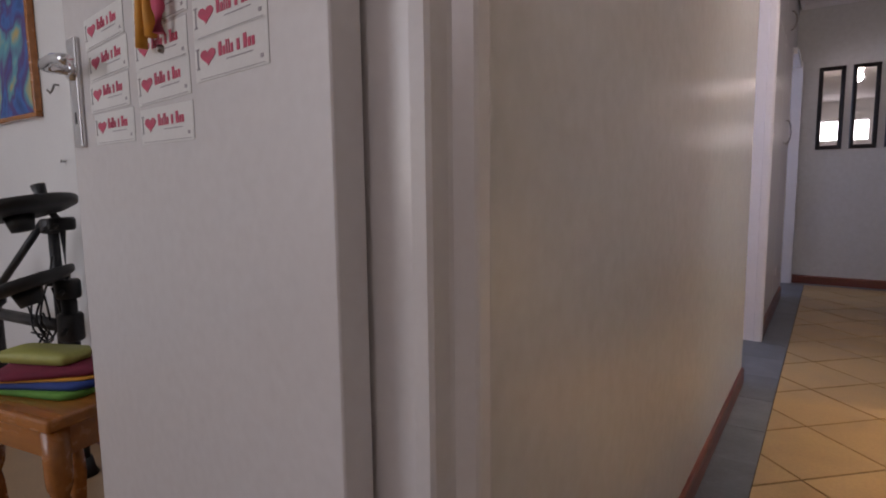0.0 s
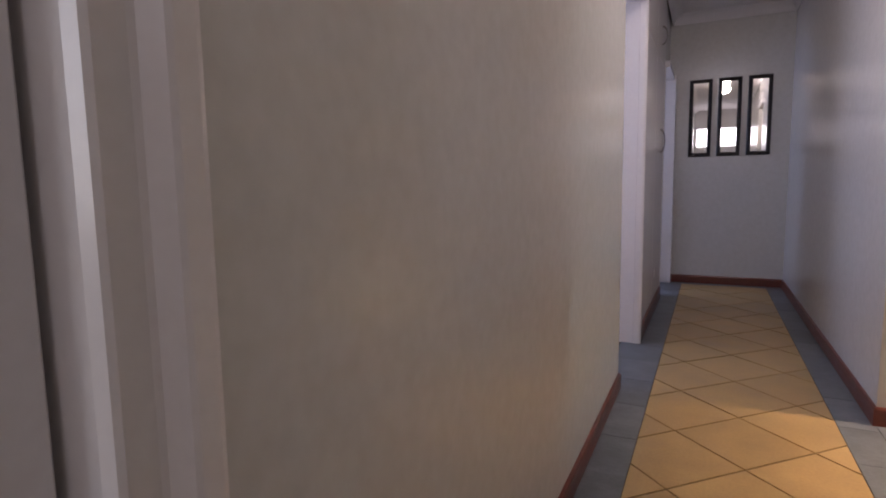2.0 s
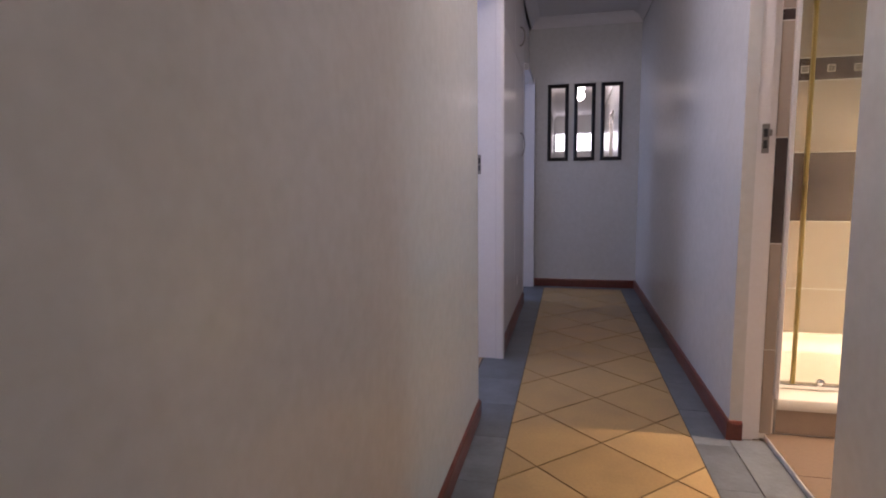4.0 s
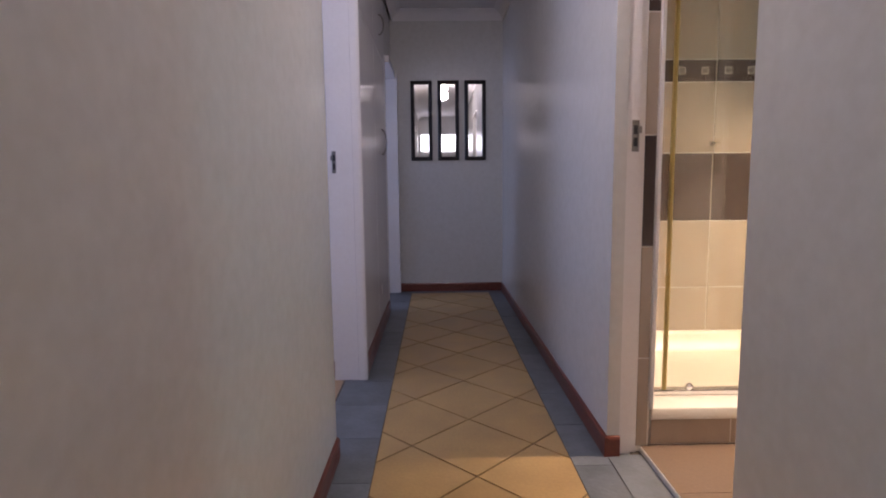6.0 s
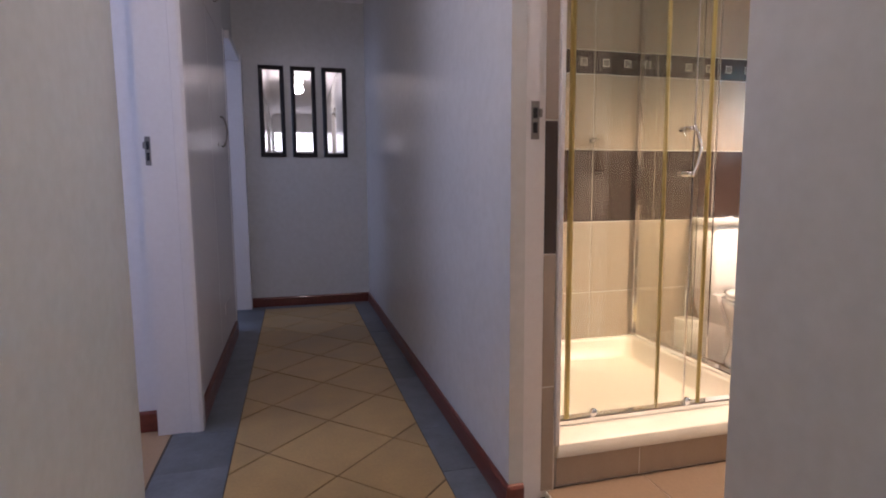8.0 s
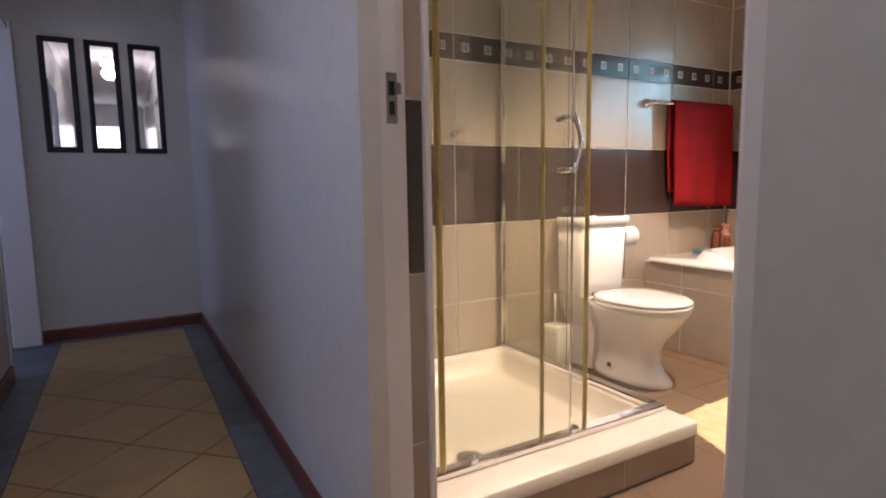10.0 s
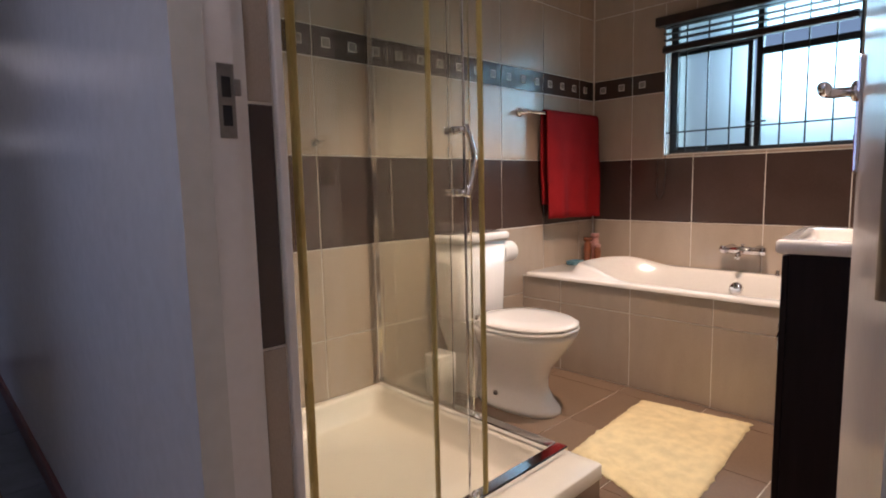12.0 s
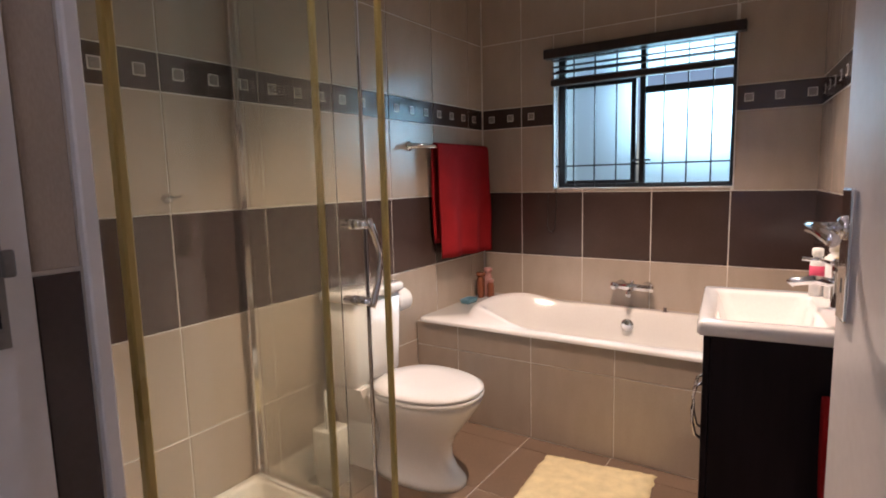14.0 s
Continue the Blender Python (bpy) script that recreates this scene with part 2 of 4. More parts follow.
def oval(cx, cy, z, rx, ry_back, ry_front, n=40, p=2.2):
    """An egg-shaped ring; its front points to -y."""
    out = []
    for i in range(n):
        a = 2 * math.pi * i / n
        c, s = math.cos(a), math.sin(a)
        x = rx * math.copysign(abs(c) ** (2 / p), c)
        y = (ry_back if s > 0 else ry_front) * math.copysign(abs(s) ** (2 / p), s)
        out.append((cx + x, cy + y, z))
    return out


def clip(poly, axis, value, keep_less):
    out = []
    for a, b in zip(poly, poly[1:] + poly[:1]):
        ia, ib = (a[axis] <= value) == keep_less, (b[axis] <= value) == keep_less
        if ia:
            out.append(a)
        if ia != ib:
            f = (value - a[axis]) / (b[axis] - a[axis])
            out.append(tuple(p + f * (q - p) for p, q in zip(a, b)))
    return out


def slab(name, poly, z0, z1, mat, parent):
    bm = bmesh.new()
    lo, hi = [bm.verts.new((*p, z0)) for p in poly], [bm.verts.new((*p, z1)) for p in poly]
    bm.faces.new(hi)
    n = len(poly)
    for i in range(n):
        bm.faces.new((lo[i], lo[(i + 1) % n], hi[(i + 1) % n], hi[i]))
    return put(name, mesh_of(bm, name, mat), None, parent)


# ---- plan ----
XL, XR, YE, CEIL = 0.045, 1.048, 6.210, 2.55        # hall: side walls, end wall, ceiling
BW, BX, BN, BF = 1.212, 4.008, 4.092, 0.02          # bathroom: west, window and north walls, floor
DS, DN = 2.112, 2.965                               # bathroom doorway
SKEW = radians(6.4)                                 # the south wall is not square


def south_y(x):
    return 2.362 - (BX - x) * math.tan(SKEW)


def structure(ob, label):
    return tagged(ob, label, "", "", "structure")


HEAD = 2.06
structure(boxes("wall_west", [((XL - 0.11, 0.60, 0), (XL, 2.985, CEIL)), ((XL - 0.11, 2.985, HEAD), (XL, 3.86, CEIL)), ((XL - 0.11, 5.36, 0), (XL - 0.02, 5.44, CEIL)),
                              ((XL - 0.11, 5.44, 2.02), (XL - 0.02, 6.16, CEIL)), ((XL - 0.11, 6.16, 0), (XL - 0.02, YE, CEIL)),
                              ((XL - 0.11, -0.42, HEAD), (XL, 0.60, CEIL)), ((XL - 0.11, -1.75, 0), (XL, -0.42, CEIL))], M_WALL), "grey gloss-painted hall wall with door openings")
structure(boxes("wall_east", [((XR, DN, 0), (XR + 0.046, YE, CEIL)), ((XR + 0.046, DN + 0.036, 0), (BW, YE, CEIL)), ((XR, -1.75, 0), (BW, DS, CEIL)), ((XR, DS, 2.09), (XR + 0.046, DN, CEIL)), ((XR + 0.046, DS, 2.09), (BW, DN + 0.036, CEIL))], M_WALL), "grey gloss-painted hall wall beside the bathroom doorway")
structure(boxes("wall_end", [((XL - 0.11, YE, 0), (BW, YE + 0.12, CEIL))], M_WALL), "pale grey end wall of the hall")
# out-of-view closing wall, added with openings to admit light
structure(boxes("wall_lobby", [((-2.9, -1.87, 0), (-2.4, -1.75, CEIL)), ((-2.4, -1.87, 0), (1.3, -1.75, 0.85)), ((-2.4, -1.87, 2.15), (1.3, -1.75, CEIL)), ((-0.8, -1.87, 0.85), (0.1, -1.75, 2.15)), ((0.9, -1.87, 0.85), (1.3, -1.75, 2.15)), ((0.1, -1.87, 0.85), (0.9, -1.75, 1.75))], M_PLASTER), "unseen plaster wall added behind the hall, with openings that let light in")
structure(boxes("wall_playroom", [((-2.9, 1.00, 0), (XL - 0.11, 1.10, CEIL)), ((-3.0, -1.75, 0), (-2.9, 1.10, CEIL))], M_PLASTER), "pale plaster playroom walls")
structure(boxes("wall_side_room", [((-1.8, 2.6, 0), (-1.7, 4.4, CEIL)), ((-1.7, 2.5, 0), (XL - 0.11, 2.6, CEIL)), ((-1.7, 4.4, 0), (XL - 0.62, 4.5, CEIL)), ((-1.8, 4.4, 0), (-1.7, YE + 0.12, CEIL)), ((-1.7, YE, 0), (XL - 0.11, YE + 0.12, CEIL))], M_PLASTER), "pale plaster side room walls")
structure(box("ceiling", (-3.0, -1.87, CEIL), (BX + 0.25, YE + 0.12, CEIL + 0.1), M_CEIL), "white painted ceiling")
structure(box("floor_playroom", (-2.9, -1.75, -0.1), (XL - 0.11, 2.6, 0.0), M_WOODFLOOR), "tan playroom floor")
structure(box("floor_end_room", (-1.7, 4.5, -0.1), (XL - 0.11, YE, -0.002), M_WOODFLOOR), "tan end room floor")
structure(box("floor_side_room", (-1.7, 2.6, -0.1), (XL - 0.11, 4.4, -0.002), M_WOODFLOOR), "tan side room floor")


def cornice(name, p0, p1, inward):
    """A coved plaster cornice between two points along a wall top."""
    a, b, w = Vector((*p0, CEIL)), Vector((*p1, CEIL)), Vector((*inward, 0))
    prof = [(0, 0), (0, -0.085), (0.008, -0.085), (0.012, -0.07), (0.025, -0.045), (0.045, -0.024), (0.07, -0.012), (0.085, -0.008), (0.085, 0)]
    return structure(loft(name, [[p + w * u + Vector((0, 0, v)) for u, v in prof] for p in (a, b)], M_CEIL, smooth=False), "white coved plaster cornice")


cornice("trim_1", (XL, YE), (XR, YE), (0, -1))
cornice("trim_2", (XR, -1.75), (XR, YE - 0.002), (-1, 0))
cornice("trim_3", (XL, -1.75), (XL, YE - 0.002), (1, 0))


def skirting(name, p0, p1, inward, h=0.078, t=0.012):
    a, b, w = Vector((*p0, 0)), Vector((*p1, 0)), Vector((*inward, 0))
    prof = [(0, 0), (t, 0), (t, h - 0.012), (t * 0.7, h - 0.003), (t * 0.3, h), (0, h)]
    return structure(loft(name, [[p + w * u + Vector((0, 0, v)) for u, v in prof] for p in (a, b)], M_SKIRT, smooth=False), "red-brown varnished wooden skirting board")


skirting("baseboard_1", (XL, 0.605), (XL, 2.985), (1, 0))
skirting("baseboard_2", (XR, DN - 0.012), (XR, YE), (-1, 0))
skirting("baseboard_3", (XL, YE), (XR - 0.012, YE), (0, -1))
skirting("baseboard_4", (XR, -1.75), (XR, DS + 0.012), (-1, 0))
skirting("baseboard_5", (XR, DN), (XR + 0.046, DN), (0, -1))
skirting("baseboard_6", (XR, DS), (XR + 0.046, DS), (0, 1))
skirting("baseboard_8", (XL - 0.575, 3.8715), (XL - 0.162, 3.8715), (0, -1), 0.085)
skirting("baseboard_7", (-2.9, 1.0), (XL - 0.11, 1.0), (0, -1), 0.09)


# ---- door frames and doors ----
def strike_plate(name, m, label):
    p = empty(name, m, label, "strike plate")
    boxes("plate", [((-0.014, 0, -0.075), (0.014, 0.002, -0.05)), ((-0.014, 0, 0.05), (0.014, 0.002, 0.075)), ((-0.014, 0, -0.05), (-0.008, 0.002, 0.05)), ((0.008, 0, -0.05), (0.014, 0.002, 0.05)), ((-0.008, 0, -0.008), (0.008, 0.002, 0.008))], M_STEEL, p)
    boxes("keep", [((-0.008, -0.004, 0.008), (0.008, 0.0005, 0.05)), ((-0.008, -0.004, -0.05), (0.008, 0.0005, -0.008))], M_BLACK, p)
    box("lip", (0.012, 0.0, 0.012), (0.024, 0.006, 0.046), M_STEEL, p, 0.002)
    return p


def jamb(parent, x0, x1, y, side, z1):
    """One painted steel jamb with a rebate; side +1 faces +y."""
    prof = [(x0, 0), (x0, 0.030), (x0 + 0.042, 0.030), (x0 + 0.046, 0.016), (x1, 0.016), (x1, 0)]
    rings = [[(u, y + side * v, z) for u, v in prof] for z in (0.0, z1)]
    return loft("jamb", rings, M_WHITE, parent, smooth=False)


f1 = empty("door_frame", pose(0, 0, 0), "white painted steel bathroom door frame", "door frame", "", "structure")
jamb(f1, XR + 0.047, XR + 0.115, DN + 0.036, -1, 2.09)
loft("jamb", [[(u, v, z) for u, v in ((XR + 0.047, DS - 0.002), (XR + 0.047, DS + 0.044), (XR + 0.050, DS + 0.049), (XR + 0.083, DS + 0.071), (XR + 0.095, DS + 0.073), (XR + 0.098, DS + 0.060), (XR + 0.115, DS + 0.060), (XR + 0.115, DS - 0.002))] for z in (0.0, 2.05)], M_WHITE, f1, smooth=False)
box("head", (XR + 0.046, DS + 0.001, 2.05), (XR + 0.115, DN + 0.006, 2.09), M_WHITE, f1)
strike_plate("strike_plate", pose(1.124, DN + 0.0058, 1.170, 0, 0, 180) @ Matrix.Diagonal((-0.9, 1, 0.72, 1)), "worn steel strike plate set in white frame")

f2 = empty("door_frame", pose(0, 0, 0), "white painted playroom door frame", "door frame", "", "structure")
prof = [(XL + 0.002, 0.606), (XL + 0.010, 0.603), (XL + 0.012, 0.597), (XL + 0.012, 0.577), (XL + 0.009, 0.572), (XL - 0.010, 0.563), (XL - 0.012, 0.557), (XL - 0.012, 0.530), (XL - 0.016, 0.525), (XL - 0.032, 0.523), (XL - 0.035, 0.534), (XL - 0.135, 0.534), (XL - 0.135, 0.606)]
loft("jamb", [[(u, v, z) for u, v in prof] for z in (0, 2.10)], M_WHITE, f2, smooth=False)
loft("jamb", [[(u, 0.18 - v, z) for u, v in prof] for z in (0, 2.10)], M_WHITE, f2, smooth=False)
box("head", (XL - 0.085, -0.35, 2.05), (XL + 0.008, 0.53, 2.10), M_WHITE, f2)

f3 = empty("door_frame", pose(0, 0, 0), "white painted side room door frame with strike plate", "door frame", "", "structure")
prof = [(XL + 0.012, 3.868), (XL + 0.014, 3.862), (XL + 0.014, 3.812), (XL + 0.002, 3.806), (XL - 0.03, 3.804), (XL - 0.032, 3.812), (XL - 0.155, 3.812), (XL - 0.160, 3.868)]
loft("jamb", [[(u, v, z) for u, v in prof] for z in (0, 2.07)], M_WHITE, f3, smooth=False)
box("jamb", (XL - 0.115, 2.985, 0), (XL - 0.02, 3.005, 2.03), M_WHITE, f3)
box("head", (XL - 0.11, 3.005, 2.03), (XL + 0.012, 3.806, 2.07), M_WHITE, f3)
strike_plate("strike_plate", pose(XL - 0.125, 3.8115, 1.123, 0, 0, 180) @ Matrix.Diagonal((0.7, 1, 0.72, 1)), "dark steel strike plate in white frame")

f4 = empty("door_frame", pose(0, 0, 0), "white painted frame at the hall end", "door frame", "", "structure")
boxes("jamb", [((XL - 0.10, 6.13, 0), (XL + 0.045, 6.205, 2.0)), ((XL - 0.10, 5.40, 0), (XL + 0.0, 5.45, 2.0))], M_WHITE, f4, 0.004)
box("head", (XL - 0.10, 5.45, 1.95), (XL + 0.03, 6.13, 2.0), M_WHITE, f4)


def lever_handle(parent, m, face):
    """A chrome backplate with a lever; local x along the door, y out of its face."""
    y = face
    bm = bmesh.new()
    bm_box(bm, (-0.021, min(0, 0.008 * y), -0.11), (0.021, max(0, 0.008 * y), 0.075), 0.003, 2)
    put("backplate", mesh_of(bm, "backplate", M_CHROME), m, parent)
    tube("lever", [(0, 0.006 * y, 0.02), (0, 0.040 * y, 0.02), (0.006, 0.050 * y, 0.021), (0.02, 0.053 * y, 0.023), (0.06, 0.053 * y, 0.024), (0.105, 0.050 * y, 0.018), (0.118, 0.047 * y, 0.014)], 0.0085, M_CHROME, parent, m)
    lathe("rose", [(0.017, 0), (0.017, 0.006), (0.012, 0.010)], M_CHROME, parent, m @ pose(0, 0.006 * y, 0.02, -90 * y))
    box("keyhole", (-0.003, 0.0075 * y - 0.001, -0.07), (0.003, 0.0075 * y + 0.001, -0.05), M_BLACK, parent, m=m)


# playroom door, standing open against the room's wall; local x runs from hinge to leading edge, -y faces south (local +y after the turn)
A0 = math.degrees(math.atan2(0.076, -0.735))
d2 = empty("door_1", pose(-0.05, 0.484, 0, 0, 0, A0), "open white playroom door with stickers", "door")
box("leaf", (0, -0.04, 0.008), (0.745, 0.0, 2.04), M_DOOR, d2, 0.002)
lever_handle(d2, pose(0.695, 0.0, 1.13) @ pose(0, 0, 0, 0, 0, 180) @ Matrix.Diagonal((1, -1, 1, 1)), 1)
box("latch", (0.744, -0.03, 1.06), (0.747, -0.01, 1.22), M_STEEL, d2)


STICKERS = [(0.56, 1.2), (0.552, 1.148), (0.555, 1.097), (0.545, 1.044), (0.359, 1.192), (0.363, 1.138), (0.361, 1.090), (0.359, 1.034), (0.182, 1.149), (0.182, 1.101)]


def heart(name, w, mat, parent, m):
    pts = []
    for i in range(24):
        a = 2 * math.pi * i / 24
        pts.append((w / 32 * 16 * math.sin(a) ** 3, w / 32 * (13 * math.cos(a) - 5 * math.cos(2 * a) - 2 * math.cos(3 * a) - math.cos(4 * a))))
    bm = bmesh.new()
    bm.faces.new([bm.verts.new((x, 0, z)) for x, z in pts])
    r = bmesh.ops.extrude_face_region(bm, geom=list(bm.faces))
    bmesh.ops.translate(bm, verts=[v for v in r["geom"] if isinstance(v, bmesh.types.BMVert)], vec=(0, 0.0006, 0))
    return put(name, mesh_of(bm, name, mat), m, parent)


def sticker(m):
    """A white paper label: a bar, a pink heart, pink word strokes and small grey lines."""
    p = empty("sticker", m, "white paper sticker with pink heart and pink lettering", "sticker", "stickers on the door")
    box("paper", (-0.0575, 0, -0.030), (0.0575, 0.0006, 0.030), M_PAPER, p)
    heart("heart", 0.026, M_PINK, p, pose(-0.034, 0.0007, 0.004))
    boxes("stroke", [((-0.053, 0.0007, -0.012), (-0.051, 0.0012, 0.018)), ((-0.055, 0.0007, 0.016), (-0.049, 0.0012, 0.018)), ((-0.055, 0.0007, -0.012), (-0.049, 0.0012, -0.010))], M_GREY, p)
    # two words and a sign between them, as plain upright bars
    strokes, x = [], -0.016
    for w, h in ((0.0050, 0.018), (0.0040, 0.011), (0.0022, 0.018), (0.0022, 0.018), (0.0040, 0.011), (-0.0030, 0), (0.0042, 0.014), (-0.0030, 0), (0.0050, 0.018), (0.0042, 0.011), (0.0042, 0.011)):
        if w > 0:
            strokes.append(((x, 0.0007, -0.001), (x + w, 0.0012, h)))
        x += abs(w) + 0.0014
    boxes("word", strokes, M_PINK, p)
    boxes("line", [((-0.004, 0.0007, -0.0085), (0.036, 0.0011, -0.0070)), ((-0.050, 0.0007, -0.0270), (0.052, 0.0011, -0.0262)), ((0.046, 0.0007, -0.020), (0.050, 0.0011, -0.015))], M_GREY, p)
    return p


DOORM = d2.matrix_basis
first = None
for cx, cz in STICKERS:
    m = DOORM @ pose(cx, 0.0004, cz, 0, random.uniform(-1.5, 1.5), 0) @ Matrix.Diagonal((-1.42, 1, 0.82, 1))
    first = sticker(m)
toy = empty("hanging_toy", DOORM @ pose(0.352, 0.002, 1.175), "small orange spotted fabric toy hung on the door", "toy")
tube("leg", [(0.02, 0.012, 0.06), (0.025, 0.014, 0.0), (0.03, 0.014, -0.04)], 0.008, M_ORANGE, toy)
tube("leg", [(0.0, 0.012, 0.06), (0.0, 0.014, 0.0), (-0.002, 0.014, -0.03)], 0.008, M_ORANGE, toy)
lathe("body", [(0.0, 0.0), (0.02, 0.01), (0.025, 0.04), (0.015, 0.08), (0.0, 0.09)], M_ORANGE, toy, pose(0.01, 0.022, 0.03), sy=0.7)
tube("arm", [(-0.02, 0.012, 0.06), (-0.028, 0.014, 0.0), (-0.026, 0.014, -0.03)], 0.008, M_PINK, toy)
tube("cord", [(0.01, 0.01, 0.10), (0.01, 0.008, 0.6), (0.01, 0.0, 0.66)], 0.0015, M_GREY, toy)
hookd = empty("door_peg", DOORM @ pose(0.354, 0.0, 1.132), "small dark metal peg screwed to the door", "peg")
lathe("peg", [(0.006, 0), (0.005, 0.006), (0.0, 0.010)], M_STEEL, hookd, pose(0, 0, 0, -90))

# bathroom door, standing open into the bathroom
A1 = math.degrees(math.atan2(2.285 - 2.13, 1.945 - 1.16))
d1 = empty("door_3", pose(1.168, 2.192, 0, 0, 0, A1), "open white bathroom door with chrome lever", "door")
box("leaf", (0, -0.04, BF + 0.008), (0.785, 0.0, 2.04), M_DOOR, d1, 0.002)
lever_handle(d1, pose(0.735, 0.0, 1.155) @ Matrix.Diagonal((-1, 1, 1, 1)), 1)
lever_handle(d1, pose(0.735, -0.04, 1.155) @ Matrix.Diagonal((-1, 1, 1, 1)), -1)
box("latch", (0.784, -0.03, 1.04), (0.7865, -0.01, 1.20), M_STEEL, d1)
for z in (0.25, 1.02, 1.80):
    tube("hinge", [(-0.004, 0.004, z - 0.05), (-0.004, 0.004, z + 0.05)], 0.006, M_STEEL, d1)


# ---- hall things ----
def d_handle(parent, m, h=0.13):
    """A bowed pull handle standing off along +x."""
    tube("handle", [(0, 0, -h / 2), (0.012, 0, -h / 2), (0.022, 0, -h / 2 + 0.012), (0.032, 0, -h / 4), (0.036, 0, 0), (0.032, 0, h / 4), (0.022, 0, h / 2 - 0.012), (0.012, 0, h / 2), (0, 0, h / 2)], 0.005, M_STEEL, parent, m)


cup = empty("built_in_cupboard", pose(0, 0, 0), "white gloss built-in hall cupboard with steel handles", "cupboard")
box("body", (XL - 0.60, 3.872, 0.0), (XL - 0.022, 5.355, CEIL - 0.001), M_WHITE, cup)
for y0, y1 in ((3.878, 4.612), (4.616, 5.350)):
    for z0, z1 in ((0.10, 1.90), (1.905, 2.46)):
        dr = box("door", (XL - 0.020, y0, z0), (XL, y1, z1), M_DOOR, cup, 0.002)
d_handle(cup, pose(XL, 5.02, 1.31), 0.17)
d_handle(cup, pose(XL, 4.98, 2.10), 0.13)
box("escutcheon", (XL, 4.87, 1.215), (XL + 0.003, 5.00, 1.235), M_STEEL, cup)
box("vent", (XL, 4.80, 0.26), (XL + 0.004, 5.0, 0.32), M_DOOR, cup, 0.001)
loft("plinth", [[(XL - 0.02 + u, y, v) for u, v in ((0, 0), (0.032, 0), (0.032, 0.085), (0.026, 0.095), (0, 0.095))] for y in (3.872, 5.352)], M_SKIRT, cup, smooth=False)


def wall_mirror(x, w=0.195, z0=1.225, z1=1.942):
    p = empty("wall_mirror", pose(x + w / 2, YE, (z0 + z1) / 2, 0, 0, 0), "narrow upright mirror in black wooden frame", "mirror", "mirrors on the end wall")
    h, b = (z1 - z0) / 2, 0.034
    bm = bmesh.new()
    prof = [(0, 0), (0, -0.018), (0.008, -0.024), (b - 0.006, -0.018), (b, -0.012), (b, 0)]
    rings = []
    for sx, sz in ((-1, -1), (1, -1), (1, 1), (-1, 1)):
        rings.append([bm.verts.new((sx * (w / 2 - u), v, sz * (h - u))) for u, v in prof])
    for a, c in zip(rings, rings[1:] + rings[:1]):
        for i in range(len(prof) - 1):
            bm.faces.new((a[i], a[i + 1], c[i + 1], c[i]))
    put("frame", mesh_of(bm, "frame", M_FRAMEB), None, p)
    box("mirror_glass", (-w / 2 + b, -0.011, -h + b), (w / 2 - b, -0.003, h - b), M_MIRROR, p)
    return p


for x in (0.207, 0.452, 0.698):
    wall_mirror(x)

hl = empty("ceiling_lamp", pose(0.56, 2.62, CEIL), "lit opal glass hall ceiling lamp", "lamp")
lathe("base", [(0.0, 0), (0.07, 0), (0.07, -0.02), (0.05, -0.03), (0.0, -0.03)], M_WHITE, hl)
lathe("globe", [(0.03, -0.03), (0.06, -0.045), (0.078, -0.075), (0.07, -0.105), (0.04, -0.10), (0.0, -0.10)], M_GLOBE, hl).visible_shadow = False


# ---- bathroom shell ----
structure(boxes("wall_bath_north", [((BW, BN + 0.006, 0), (BX + 0.25, BN + 0.12, CEIL))], M_GROUTL), "bathroom wall of taupe and dark brown tiles")
WY0, WY1, WZ0, WZ1 = 2.70, 3.632, 1.183, 1.955
structure(boxes("wall_bath_window", [((BX + 0.006, 1.7, 0), (BX + 0.25, BN + 0.006, WZ0)), ((BX + 0.006, 1.7, WZ1), (BX + 0.25, BN + 0.006, CEIL)),
                                     ((BX + 0.006, 1.7, WZ0), (BX + 0.25, WY0, WZ1)), ((BX + 0.006, WY1, WZ0), (BX + 0.25, BN + 0.006, WZ1))], M_GROUTL), "bathroom wall of taupe and dark tiles around the window")
ws = structure(put("wall_bath_south", mesh_of((lambda bm: (bm_box(bm, (-2.80, -0.1, 0), (0.3, -0.006, CEIL)), bm)[1])(bmesh.new()), "wall", M_GROUTL), pose(BX, 2.362, 0, 0, 0, 6.4)), "bathroom wall of taupe and dark tiles behind the basin")
structure(boxes("wall_bath_west", [((BW - 0.001, DN + 0.037, 0), (BW + 0.006, BN, CEIL))], M_GROUTL), "tiled bathroom wall inside the shower")
fb = structure(box("floor_bathroom", (XR + 0.137, 1.7, -0.1), (BX, BN, BF - 0.0025), M_GROUTL), "brown tiled bathroom floor")

# window
win = empty("window_1", pose(BX + 0.10, 0, 0), "black steel window with obscured glass and burglar bars", "window", "", "structure")
fr = 0.028
boxes("frame", [((-0.02, WY0, WZ0), (0.02, WY1, WZ0 + fr)), ((-0.02, WY0, WZ1 - fr), (0.02, WY1, WZ1)), ((-0.02, WY0, WZ0 + fr), (0.02, WY0 + fr, WZ1 - fr)), ((-0.02, WY1 - fr - 0.015, WZ0 + fr), (0.02, WY1, WZ1 - fr)),
                ((-0.02, 3.142, WZ0 + fr), (0.02, 3.172, WZ1 - fr)), ((-0.02, WY0 + fr, 1.685), (0.02, 3.142, 1.72)), ((-0.02, 3.172, 1.77), (0.02, WY1 - fr, 1.80))], M_BLACK, win, 0.003)
